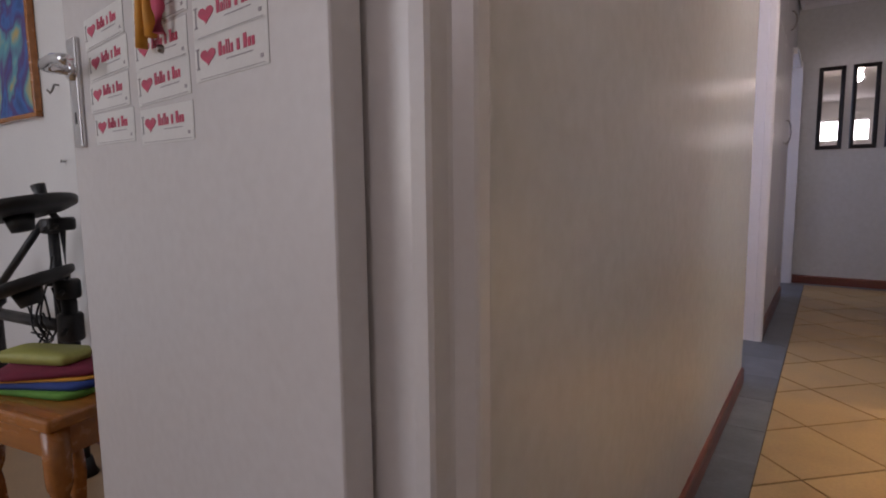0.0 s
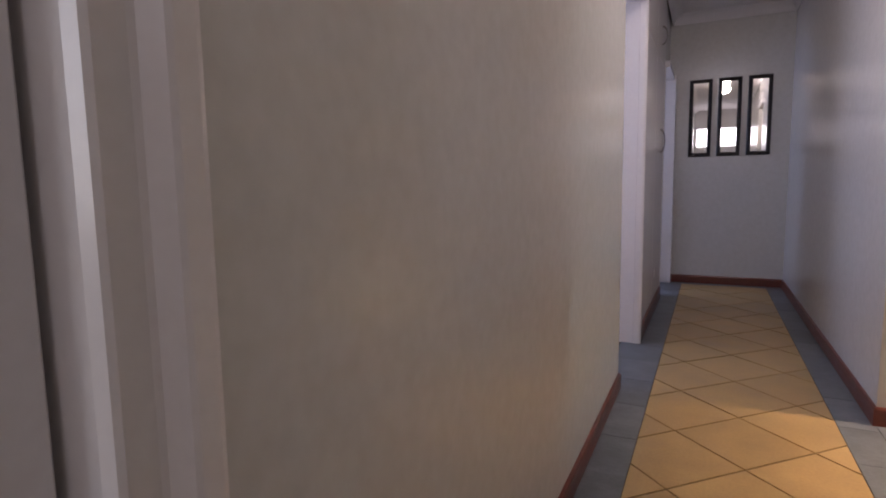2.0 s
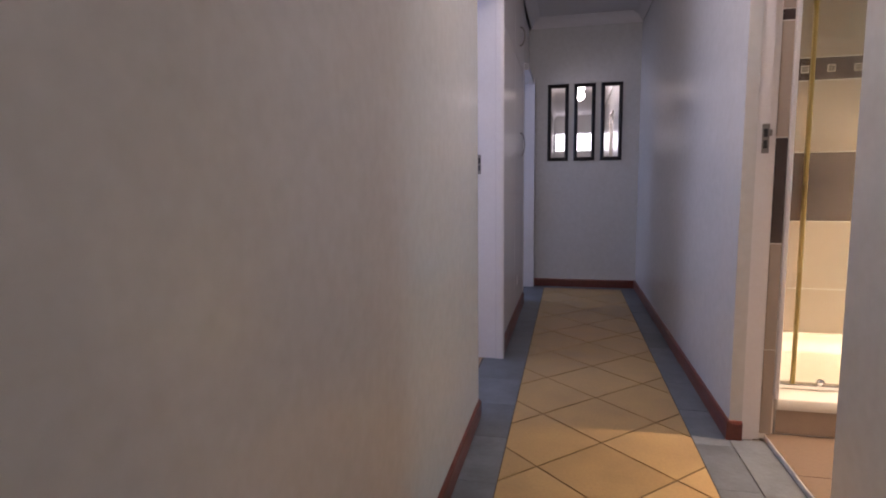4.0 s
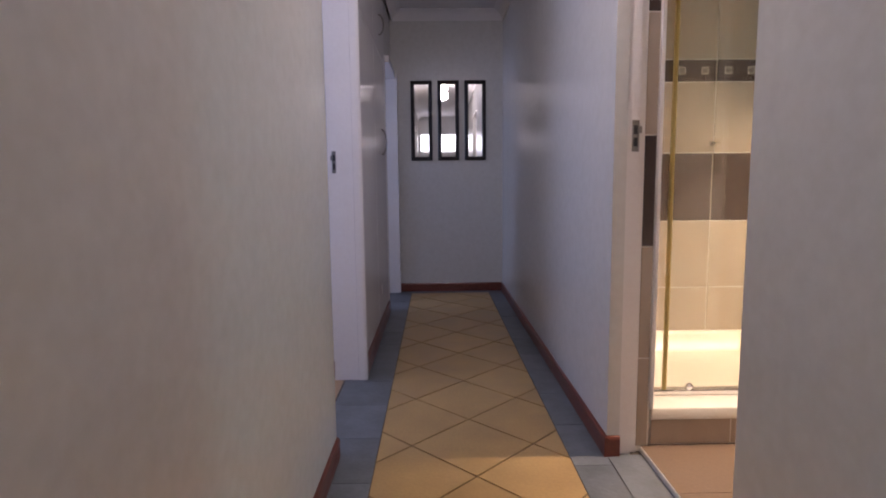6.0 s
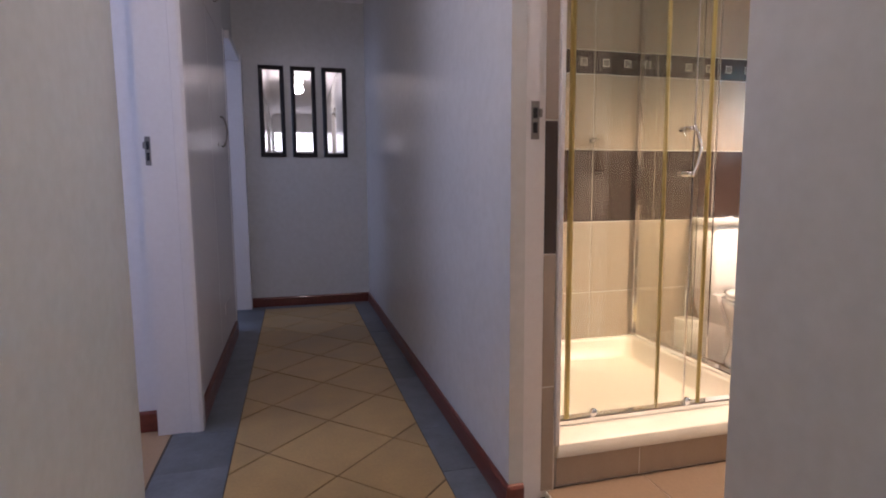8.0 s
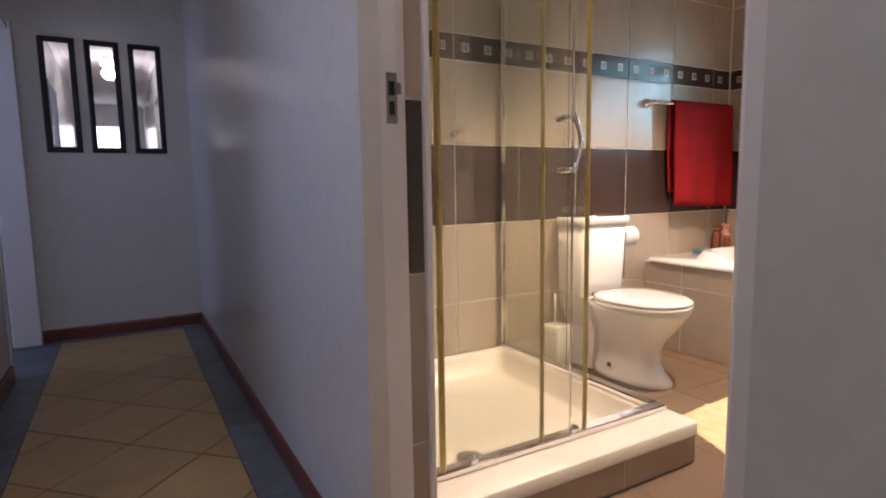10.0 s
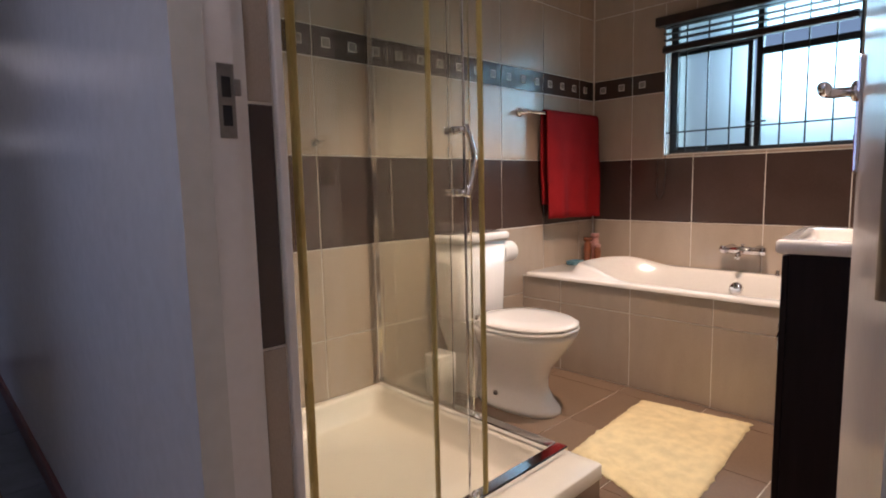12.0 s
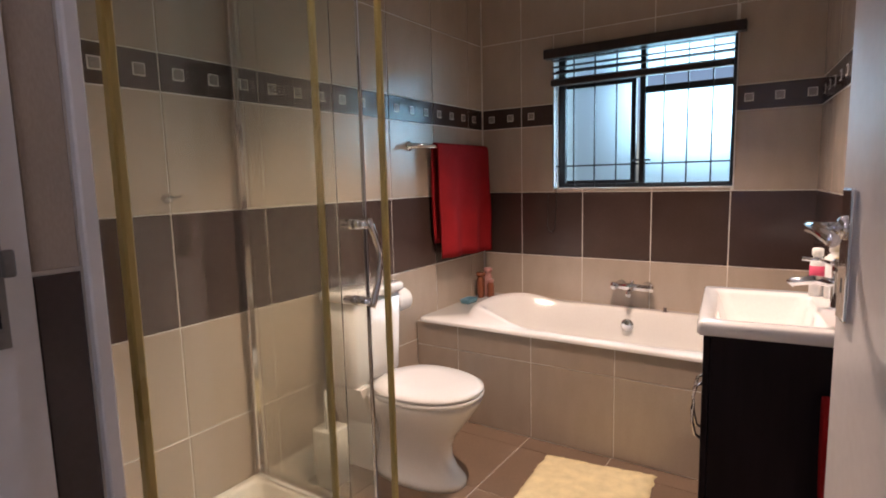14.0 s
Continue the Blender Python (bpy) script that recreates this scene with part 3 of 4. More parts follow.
boxes("sash", [((0.0, 3.196, WZ0 + fr), (0.03, 3.222, 1.77)), ((0.0, 3.222, WZ0 + fr), (0.03, WY1 - fr - 0.015, WZ0 + fr + 0.018)), ((0.0, 3.222, 1.752), (0.03, WY1 - fr - 0.015, 1.77)), ((0.02, WY0 + fr, 1.80), (0.05, 3.142, 1.82))], M_BLACK, win, 0.002)
for lo, hi in (((0.004, WY0 + fr, WZ0 + fr), (0.009, 3.142, 1.685)), ((0.012, 3.222, WZ0 + fr + 0.018), (0.017, WY1 - fr - 0.015, 1.752)), ((0.032, WY0 + fr, 1.82), (0.037, 3.142, WZ1 - fr)), ((0.004, 3.172, 1.80), (0.009, WY1 - fr - 0.015, WZ1 - fr))):
    box("pane", lo, hi, M_FROST, win).visible_shadow = False
bars = []
for y in (2.81, 2.925, 3.04, 3.285, 3.405, 3.525):
    bars.append(((-0.058, y - 0.0035, WZ0 + 0.01), (-0.051, y + 0.0035, WZ1 - 0.01)))
for z in (1.312, 1.845):
    bars.append(((-0.066, WY0, z - 0.004), (-0.058, WY1, z + 0.004)))
boxes("burglar_bar", bars, M_BLACK, win)
boxes("sill", [((-0.094, WY0, WZ0 - 0.004), (-0.02, WY1, WZ0 + 0.004))], M_GROUTL, win)
boxes("reveal", [((-0.094, WY1 - 0.004, WZ0 + 0.004), (-0.02, WY1 + 0.003, WZ1)), ((-0.094, WY0 - 0.003, WZ0 + 0.004), (-0.02, WY0 + 0.004, WZ1))], M_PLASTER, win)
tube("stay", [(-0.025, 3.20, 1.33), (-0.07, 3.19, 1.335), (-0.10, 3.14, 1.33), (-0.11, 3.09, 1.33)], 0.005, M_BLACK, win)

bl = empty("window_blind", pose(BX - 0.004, 0, 0), "dark brown wooden blind drawn up at the window", "blind")
box("headrail", (-0.055, WY0 - 0.035, 1.905), (-0.005, WY1 + 0.035, 1.955), M_BLIND, bl, 0.003)
for k in range(4):
    z = 1.892 - 0.034 * k
    box("slat", (-0.045, WY0 + 0.012, z - 0.002), (-0.006, WY1 - 0.012, z + 0.002), M_BLIND, bl, m=pose(0, 0, 0, 0, 0, 0))
box("bottom_rail", (-0.048, WY0 + 0.012, 1.755), (-0.006, WY1 - 0.005, 1.785), M_BLIND, bl, 0.004)
tube("cord", [(-0.03, 3.60, 1.76), (-0.03, 3.60, 1.2), (-0.012, 3.605, 1.10), (-0.010, 3.615, 0.96), (-0.010, 3.64, 0.93), (-0.010, 3.66, 0.97), (-0.010, 3.655, 1.15)], 0.002, M_BLACK, bl)

# outside
structure(box("ground", (BX + 0.25, -60, -0.3), (120, 70, -0.15), M_LAWN), "lawn outside the bathroom window")


def bush(m, r, n, seed):
    rng = random.Random(seed)
    bm = bmesh.new()
    for _ in range(n):
        d = Vector((rng.gauss(0, 1), rng.gauss(0, 1), rng.gauss(0, 1))).normalized() * r * rng.uniform(0.55, 1.05)
        d.z = abs(d.z) * 1.2
        q = Euler((rng.uniform(0, 6), rng.uniform(0, 6), rng.uniform(0, 6))).to_matrix()
        s = rng.uniform(0.04, 0.09)
        bm.faces.new([bm.verts.new(d + q @ Vector(v) * s) for v in ((0, -1, 0), (0.45, 0, 0.1), (0, 1, 0), (-0.45, 0, 0.1))])
    p = empty("garden_bush", m, "green leafy garden bush outside the window", "bush", "bushes in the garden")
    lathe("stem", [(0.05, -0.15), (0.04, 0.5), (0.0, r)], M_STOOL, p)
    tagged(put("foliage", mesh_of(bm, "foliage", M_LEAF), None, p), kind="stuff")


bush(pose(6.6, 2.8, 0), 0.9, 900, 1)
bush(pose(6.9, 4.6, 0), 1.0, 900, 2)
bush(pose(6.4, 1.2, 0), 1.0, 900, 3)


# ---- shower ----
sh = empty("shower_enclosure", pose(0, 0, 0), "corner shower with framed sliding glass doors on tiled plinth", "shower")
SX, SY, TZ = 2.252, 2.998, 0.168
box("plinth", (BW + 0.012, SY + 0.008, BF), (SX - 0.008, SY + 0.075, TZ - 0.046), M_GROUTL, sh)
box("plinth_side", (SX - 0.075, SY + 0.075, BF), (SX - 0.008, BN, TZ - 0.046), M_GROUTL, sh)
lathe("waste", [(0.0, 0.0), (0.045, 0.0), (0.045, 0.004), (0.0, 0.006)], M_STEEL, sh, pose(1.55, 3.35, TZ - 0.096))
GY, GX, GZ = 3.135, 2.215, 2.02
# bottom and top tracks, chrome
for z0, z1 in ((TZ, TZ + 0.022), (GZ - 0.04, GZ)):
    boxes("track", [((BW + 0.01, GY - 0.022, z0), (GX + 0.025, GY + 0.022, z1)), ((GX - 0.022, GY + 0.022, z0), (GX + 0.025, BN - 0.002, z1))], M_CHROME, sh, 0.004)
box("wall_profile", (BW + 0.008, GY - 0.018, TZ + 0.022), (BW + 0.030, GY + 0.018, GZ - 0.04), M_CHROME, sh, 0.003)
box("wall_profile", (GX - 0.014, BN - 0.028, TZ + 0.022), (GX + 0.014, BN - 0.003, GZ - 0.04), M_CHROME, sh, 0.003)
box("edge_trim", (BW - 0.001, DN + 0.018, TZ), (BW + 0.014, DN + 0.046, 2.40), M_WHITE, sh, 0.002)


def pane(lo, hi):
    g = box("pane", lo, hi, M_SHGLASS, sh)
    g.visible_shadow = False


pane((BW + 0.03, GY + 0.008, TZ + 0.02), (1.688, GY + 0.013, GZ - 0.03))
pane((1.322, GY - 0.013, TZ + 0.02), (1.850, GY - 0.008, GZ - 0.03))
pane((GX + 0.006, 3.62, TZ + 0.02), (GX + 0.011, BN - 0.02, GZ - 0.03))
pane((GX - 0.011, 3.50, TZ + 0.02), (GX - 0.006, 4.02, GZ - 0.03))
for x, w, y in ((1.322, 0.007, GY - 0.0105), (1.688, 0.0045, GY + 0.0105), (1.850, 0.005, GY - 0.0105)):
    box("seal", (x - w, y - 0.009, TZ + 0.02), (x + w, y + 0.009, GZ - 0.03), M_BRASS, sh, 0.003)
box("seal", (1.786, GY - 0.016, TZ + 0.02), (1.789, GY - 0.005, GZ - 0.03), M_CHROME, sh, 0.002)
box("seal", (GX - 0.012, 3.498, TZ + 0.02), (GX - 0.005, 3.502, GZ - 0.03), M_CHROME, sh, 0.002)
for x in (1.42, 1.80):
    lathe("roller", [(0.0, 0), (0.014, 0), (0.014, 0.010), (0.006, 0.014), (0.0, 0.014)], M_CHROME, sh, pose(x, GY - 0.014, TZ + 0.035, 90))
for s in (-1, 1):
    y = GY - 0.0105 + s * 0.004
    for z in (1.02, 1.172):
        lathe("mount", [(0.0, 0), (0.010, 0), (0.011, 0.006), (0.008, 0.012), (0.008, 0.03), (0.0, 0.032)], M_CHROME, sh, pose(1.757, y, z, -90 * s), n=16)
    if s < 0:
        tube("handle", [(1.757 + 0.03 * math.sin(math.pi * k / 10), y + s * 0.032, 1.01 + 0.172 * k / 10) for k in range(11)], 0.007, M_CHROME, sh)
# shrunken tap shape stands in for two small chrome hooks
mx = empty("shower_wall_fitting", pose(1.943, BN, 1.215) @ Matrix.Diagonal((0.6, 0.6, 0.6, 1)), "small chrome tap-shaped fitting standing in for two hooks on tiled wall", "mixer tap")
lathe("body", [(0.0, 0), (0.028, 0), (0.028, 0.01), (0.016, 0.02), (0.016, 0.05), (0.0, 0.055)], M_CHROME, mx, pose(0.0, 0, 0, 90))
tube("lever", [(-0.03, -0.045, 0), (0.0, -0.05, 0.0), (0.05, -0.06, 0.01)], 0.006, M_CHROME, mx)


# ---- toilet ----
wc = empty("toilet", pose(2.735, BN - 0.004, BF), "white ceramic close-coupled toilet with closed lid", "toilet")
bowl = []
for z, rx, back, front in ((0.0, 0.118, 0.20, 0.235), (0.018, 0.118, 0.20, 0.235), (0.03, 0.112, 0.20, 0.226), (0.06, 0.098, 0.19, 0.196), (0.11, 0.088, 0.18, 0.172), (0.16, 0.090, 0.18, 0.172), (0.21, 0.108, 0.18, 0.196),
                           (0.26, 0.138, 0.18, 0.236), (0.31, 0.168, 0.18, 0.272), (0.35, 0.186, 0.18, 0.298), (0.375, 0.192, 0.18, 0.306)):
    bowl.append(oval(0, -0.36, z, rx, back, front, p=2.3))
loft("bowl", bowl, M_CERAMIC, wc)
loft("trapway", [[(x, -0.19, z) for x, z in ((-0.085, 0), (0.085, 0), (0.070, 0.2), (0.14, 0.375), (-0.14, 0.375), (-0.070, 0.2))], [(x, -0.005, z) for x, z in ((-0.09, 0), (0.09, 0), (0.085, 0.2), (0.15, 0.375), (-0.15, 0.375), (-0.085, 0.2))]], M_CERAMIC, wc, smooth=False)
loft("seat", [oval(0, -0.40, 0.376, 0.192, 0.19, 0.262), oval(0, -0.40, 0.380, 0.200, 0.195, 0.270), oval(0, -0.40, 0.392, 0.200, 0.195, 0.270), oval(0, -0.40, 0.396, 0.194, 0.19, 0.264)], M_CERAMIC, wc)
loft("lid", [oval(0, -0.40, 0.398, 0.193, 0.19, 0.263), oval(0, -0.40, 0.402, 0.199, 0.195, 0.269), oval(0, -0.40, 0.411, 0.197, 0.193, 0.266), oval(0, -0.40, 0.419, 0.178, 0.175, 0.245), oval(0, -0.40, 0.423, 0.10, 0.10, 0.14)], M_CERAMIC, wc)
for x in (-0.07, 0.07):
    tube("hinge", [(x - 0.02, -0.20, 0.395), (x + 0.02, -0.20, 0.395)], 0.011, M_STEEL, wc)


def rrect(x0, x1, y0, y1, z, r=0.03, n=5):
    out = []
    for cx, cy, a in ((x1 - r, y1 - r, 0), (x0 + r, y1 - r, 90), (x0 + r, y0 + r, 180), (x1 - r, y0 + r, 270)):
        for k in range(n + 1):
            t = radians(a + 90 * k / n)
            out.append((cx + r * math.cos(t), cy + r * math.sin(t), z))
    return out


tin = (BW + 0.05, GX - 0.03, GY + 0.04, BN - 0.04)
loft("tray", [rrect(BW + 0.008, SX, SY - 0.004, BN - 0.003, TZ - 0.045, 0.012), rrect(BW + 0.008, SX, SY - 0.004, BN - 0.003, TZ - 0.005, 0.012), rrect(BW + 0.013, SX - 0.005, SY + 0.001, BN - 0.008, TZ, 0.012),
              rrect(*tin, TZ, 0.04), rrect(tin[0] + 0.008, tin[1] - 0.008, tin[2] + 0.008, tin[3] - 0.008, TZ - 0.012, 0.04), rrect(tin[0] + 0.03, tin[1] - 0.03, tin[2] + 0.03, tin[3] - 0.03, TZ - 0.09, 0.06), rrect(tin[0] + 0.06, tin[1] - 0.06, tin[2] + 0.06, tin[3] - 0.06, TZ - 0.098, 0.08)], M_TRAY, sh, caps=(False, True))
loft("cistern", [rrect(-0.15, 0.15, -0.165, -0.002, 0.376), rrect(-0.158, 0.158, -0.175, -0.002, 0.40), rrect(-0.168, 0.168, -0.185, -0.002, 0.745)], M_CERAMIC, wc)
loft("cistern_lid", [rrect(-0.172, 0.172, -0.19, -0.002, 0.746), rrect(-0.182, 0.182, -0.198, -0.002, 0.752), rrect(-0.182, 0.182, -0.198, -0.002, 0.775), rrect(-0.172, 0.172, -0.19, -0.006, 0.785)], M_CERAMIC, wc)
lathe("flush_button", [(0.0, 0), (0.024, 0), (0.022, 0.006), (0.0, 0.007)], M_CHROME, wc, pose(0, -0.10, 0.785))
lathe("bolt_cap", [(0.0, 0), (0.012, 0), (0.010, 0.007), (0.0, 0.009)], M_STEEL, wc, pose(-0.106, -0.33, 0.07, 0, -90))

tp = empty("toilet_roll_holder", pose(3.03, BN, 0.70), "chrome toilet roll holder with white paper roll", "toilet roll")
lathe("rose", [(0.0, 0), (0.020, 0), (0.018, 0.008), (0.0, 0.010)], M_CHROME, tp, pose(0.05, 0, 0, 90))
tube("arm", [(0.05, 0, 0), (0.05, -0.06, 0), (0.045, -0.07, 0), (-0.05, -0.07, 0)], 0.006, M_CHROME, tp)
bm = bmesh.new()
n = 28
ring = lambda r, x: [bm.verts.new((x, r * math.cos(2 * math.pi * i / n), r * math.sin(2 * math.pi * i / n))) for i in range(n)]
rs = [ring(0.022, -0.05), ring(0.05, -0.05), ring(0.054, -0.046), ring(0.054, 0.046), ring(0.05, 0.05), ring(0.022, 0.05)]
for a, b in zip(rs, rs[1:] + rs[:1]):
    for i in range(n):
        bm.faces.new((a[i], a[(i + 1) % n], b[(i + 1) % n], b[i]))
put("roll", mesh_of(bm, "roll", M_PAPER), pose(-0.01, -0.07, -0.018), tp)
box("loose_sheet", (-0.058, -0.018, -0.16), (0.038, -0.016, -0.02), M_PAPER, tp)

br = empty("toilet_brush_holder", pose(2.50, 3.985, BF), "white square toilet brush holder on tiles", "brush holder")
loft("holder", [rrect(-0.05, 0.05, -0.05, 0.05, 0, 0.012), rrect(-0.055, 0.055, -0.055, 0.055, 0.235, 0.012), rrect(-0.051, 0.051, -0.051, 0.051, 0.24, 0.012)], M_CERAMIC, br)
tube("brush_stick", [(-0.02, 0, 0.24), (-0.02, 0, 0.40)], 0.006, M_CERAMIC, br)

# ---- towel ----
tr = empty("towel_rail", pose(3.24, BN, 1.425), "chrome towel rail fixed to tiled wall", "towel rail")
for x in (0.0, 0.70):
    lathe("rose", [(0.0, 0), (0.026, 0), (0.024, 0.008), (0.012, 0.014), (0.012, 0.06), (0.0, 0.062)], M_CHROME, tr, pose(x, 0, 0, 90))
tube("rail", [(-0.01, -0.055, 0), (0.71, -0.055, 0)], 0.009, M_CHROME, tr)


def towel(name, m, w, h_front, h_back, label, folds, seed):
    """Cloth hung over a bar along x; thick, with folds deepening downwards."""
    bm = bmesh.new()
    nx, prof = 36, []
    for k in range(14):
        prof.append((-0.016, -h_front + h_front * k / 13))
    prof += [(-0.010, 0.010), (0.0, 0.016), (0.010, 0.010)]
    for k in range(11):
        prof.append((0.016, -h_back * k / 10))
    grid = []
    for i in range(nx + 1):
        u = i / nx
        col = []
        for y, z in prof:
            d = min(1, max(0, -z / 0.4))
            wob = 0.012 * d * math.sin(folds * 2 * math.pi * u + seed) + 0.006 * d * noise.noise((u * 5, z * 4, seed))
            x = (u - 0.5) * w * (1 - 0.04 * d) + 0.02 * d * noise.noise((seed, z * 3, u * 2))
            yy = y + (wob if y < 0 else wob * 0.4 + 0.004) - (0.012 * d if y < 0 else 0)
            col.append(bm.verts.new((x, yy, z + 0.006 * math.sin(3 * u + seed) * d)))
        grid.append(col)
    for a, b in zip(grid, grid[1:]):
        for k in range(len(prof) - 1):
            bm.faces.new((a[k], a[k + 1], b[k + 1], b[k]))
    bmesh.ops.recalc_face_normals(bm, faces=bm.faces)
    bmesh.ops.solidify(bm, geom=list(bm.faces), thickness=0.006)
    ob = put(name, mesh_of(bm, name, M_TOWEL, True), m)
    return tagged(ob, label, "towel")


towel("bath_towel", pose(3.665, BN - 0.055, 1.425), 0.54, 0.60, 0.52, "red terry bath towel hung over chrome rail", 2.5, 1.3)

# ---- bath ----
PX, LIP = 3.262, 0.535
BS = south_y(3.65) + 0.02
tub = empty("bathtub", pose(0, 0, BF), "white acrylic built-in bathtub with tiled front panel", "bathtub")
LIPL = LIP - BF
cyb, cxb = (BN + BS) / 2, (PX + BX) / 2


def ring_of(n, fn):
    return [fn(2 * math.pi * i / n) for i in range(n)]


def sup(rx, ry, z, sh, p, lift=0.0):
    """A rounded ring; lift raises its north end into a headrest."""
    def fn(a):
        c, s = math.cos(a), math.sin(a)
        k = max(0.0, min(1.0, (s - 0.25) / 0.6))
        return (cxb + rx * math.copysign(abs(c) ** (2 / p), c), cyb + sh + ry * math.copysign(abs(s) ** (2 / p), s), z + lift * k * k * (3 - 2 * k))
    return ring_of(96, fn)


RX, RY = (BX - PX + 0.022) / 2 - 0.004, (BN - BS) / 2 - 0.004
loft("tub", [sup(RX, RY, LIPL - 0.018, 0, 24), sup(RX, RY, LIPL - 0.006, 0, 24), sup(RX - 0.006, RY - 0.006, LIPL, 0, 22), sup(RX - 0.045, RY - 0.13, LIPL, -0.045, 3.6), sup(RX - 0.056, RY - 0.15, LIPL + 0.001, -0.05, 3.2, 0.045),
             sup(RX - 0.066, RY - 0.175, LIPL - 0.002, -0.055, 3.0, 0.055), sup(RX - 0.078, RY - 0.20, LIPL - 0.014, -0.06, 2.9, 0.045), sup(RX - 0.10, RY - 0.26, LIPL - 0.12, -0.09, 2.8), sup(RX - 0.13, RY - 0.34, LIPL - 0.30, -0.12, 2.7), sup(RX - 0.18, RY - 0.42, LIPL - 0.36, -0.12, 2.6), sup(0.05, 0.2, LIPL - 0.365, -0.12, 2.2)], M_ACRYL, tub, caps=(False, True))
box("apron", (PX + 0.006, BS, 0), (PX + 0.03, BN, LIPL - 0.0195), M_GROUTL, tub)
lathe("overflow", [(0.0, 0), (0.034, 0), (0.034, 0.006), (0.026, 0.012), (0.0, 0.013)], M_CHROME, tub, pose(BX - 0.10, 3.17, LIPL - 0.08, 0, -80))
bt = empty("bath_mixer", pose(BX, 3.16, 0.655), "chrome bath mixer tap on tiled wall", "mixer tap")
tube("bar", [(-0.05, -0.085, 0), (-0.05, 0.085, 0)], 0.021, M_CHROME, bt, n=16)
for y in (-0.07, 0.07):
    lathe("rose", [(0.0, 0), (0.028, 0), (0.028, 0.008), (0.014, 0.014), (0.014, 0.05), (0.0, 0.05)], M_CHROME, bt, pose(0, y, 0, 0, -90))
for y, s in ((-0.085, -1), (0.085, 1)):
    lathe("knob", [(0.0, 0), (0.022, 0), (0.024, 0.012), (0.022, 0.026), (0.0, 0.028)], M_CHROME, bt, pose(-0.05, y, 0, -90 * s), n=14)
tube("spout", [(-0.05, 0, -0.005), (-0.08, 0, -0.010), (-0.12, 0, -0.018), (-0.135, 0, -0.034)], 0.014, M_CHROME, bt)
tube("diverter", [(-0.05, 0, 0.0), (-0.05, 0, 0.035)], 0.009, M_CHROME, bt)
bp = empty("bath_plug_knob", pose(BX - 0.05, 2.99, LIP), "small chrome knob on the bathtub rim", "plug knob")
lathe("knob", [(0.0, 0), (0.016, 0), (0.014, 0.006), (0.007, 0.012), (0.010, 0.026), (0.0, 0.03)], M_CHROME, bp)


def bottle(m, r, h, mat, cap_mat, label, neck=0.4, sy=1.0):
    p = empty("bottle", m, label, "bottle")
    lathe("body", [(0.0, 0), (r * 0.92, 0), (r, r * 0.12), (r, h * 0.68), (r * 0.8, h * 0.77), (r * neck, h * 0.82), (r * neck, h * 0.84), (0, h * 0.84)], mat, p, n=20, sy=sy)
    lathe("cap", [(0.0, h * 0.84), (r * neck * 1.3, h * 0.84), (r * neck * 1.3, h * 0.98), (r * neck, h), (0, h)], cap_mat, p, n=18)
    return p


bottle(pose(3.855, 4.035, LIP), 0.030, 0.155, M_AMBER, M_AMBER, "brown plastic shampoo bottle on bathtub rim", 0.7, 0.7)
bottle(pose(3.915, 4.02, LIP), 0.027, 0.175, M_ROSE, M_ROSE, "rose plastic bottle on bathtub rim", 0.75)
bottle(pose(3.885, 3.985, LIP), 0.022, 0.11, M_AMBER, M_ROSE, "small brown bottle on bathtub rim", 0.7)
sd = empty("soap_dish", pose(3.70, 4.03, LIP), "grey-blue soap dish on bathtub rim", "soap dish")
loft("dish", [rrect(-0.05, 0.05, -0.03, 0.03, 0, 0.015), rrect(-0.055, 0.055, -0.035, 0.035, 0.022, 0.018), rrect(-0.045, 0.045, -0.026, 0.026, 0.021, 0.014), rrect(-0.042, 0.042, -0.022, 0.022, 0.008, 0.012)], M_TEAL, sd)


# ---- vanity; local x along the skewed wall, y out from it ----
VM = pose(2.562, south_y(2.562) + 0.003, BF, 0, 0, 6.4)
vn = empty("vanity_unit", VM, "near-black vanity cabinet with white ceramic basin", "vanity")
VD, VW, VH = 0.418, 0.53, 0.865 - BF
boxes("body", [((0.012, 0.002, 0.002), (0.030, VD - 0.035, VH - 0.039)), ((VW - 0.030, 0.002, 0.002), (VW - 0.012, VD - 0.035, VH - 0.039)), ((0.030, 0.002, 0.002), (VW - 0.030, 0.012, VH - 0.039)), ((0.030, 0.012, 0.002), (VW - 0.030, VD - 0.035, 0.03))], M_VANITY, vn)
for x0, x1 in ((0.014, VW / 2 - 0.002), (VW / 2 + 0.002, VW - 0.014)):
    box("door", (x0, VD - 0.034, 0.06), (x1, VD - 0.016, VH - 0.044), M_VANITY, vn, 0.002)
for x in (VW / 2 - 0.04, VW / 2 + 0.04):
    tube("handle", [(x, VD - 0.016, 0.42), (x, VD + 0.004, 0.43), (x, VD + 0.013, 0.47), (x, VD + 0.015, 0.51), (x, VD + 0.013, 0.55), (x, VD + 0.004, 0.59), (x, VD - 0.016, 0.60)], 0.005, M_CHROME, vn)
loft("basin", [rrect(0.006, VW - 0.006, 0.002, VD - 0.006, VH - 0.038, 0.008), rrect(0, VW, 0.001, VD, VH - 0.032, 0.010), rrect(0, VW, 0.001, VD, VH - 0.006, 0.012), rrect(0.006, VW - 0.006, 0.005, VD - 0.006, VH, 0.012),
               rrect(0.055, VW - 0.055, 0.11, VD - 0.04, VH - 0.002, 0.03), rrect(0.065, VW - 0.065, 0.118, VD - 0.048, VH - 0.012, 0.035), rrect(0.11, VW - 0.11, 0.14, VD - 0.075, VH - 0.085, 0.05), rrect(0.2, VW - 0.2, 0.17, VD - 0.13, VH - 0.095, 0.03)], M_CERAMIC, vn, caps=(False, True))
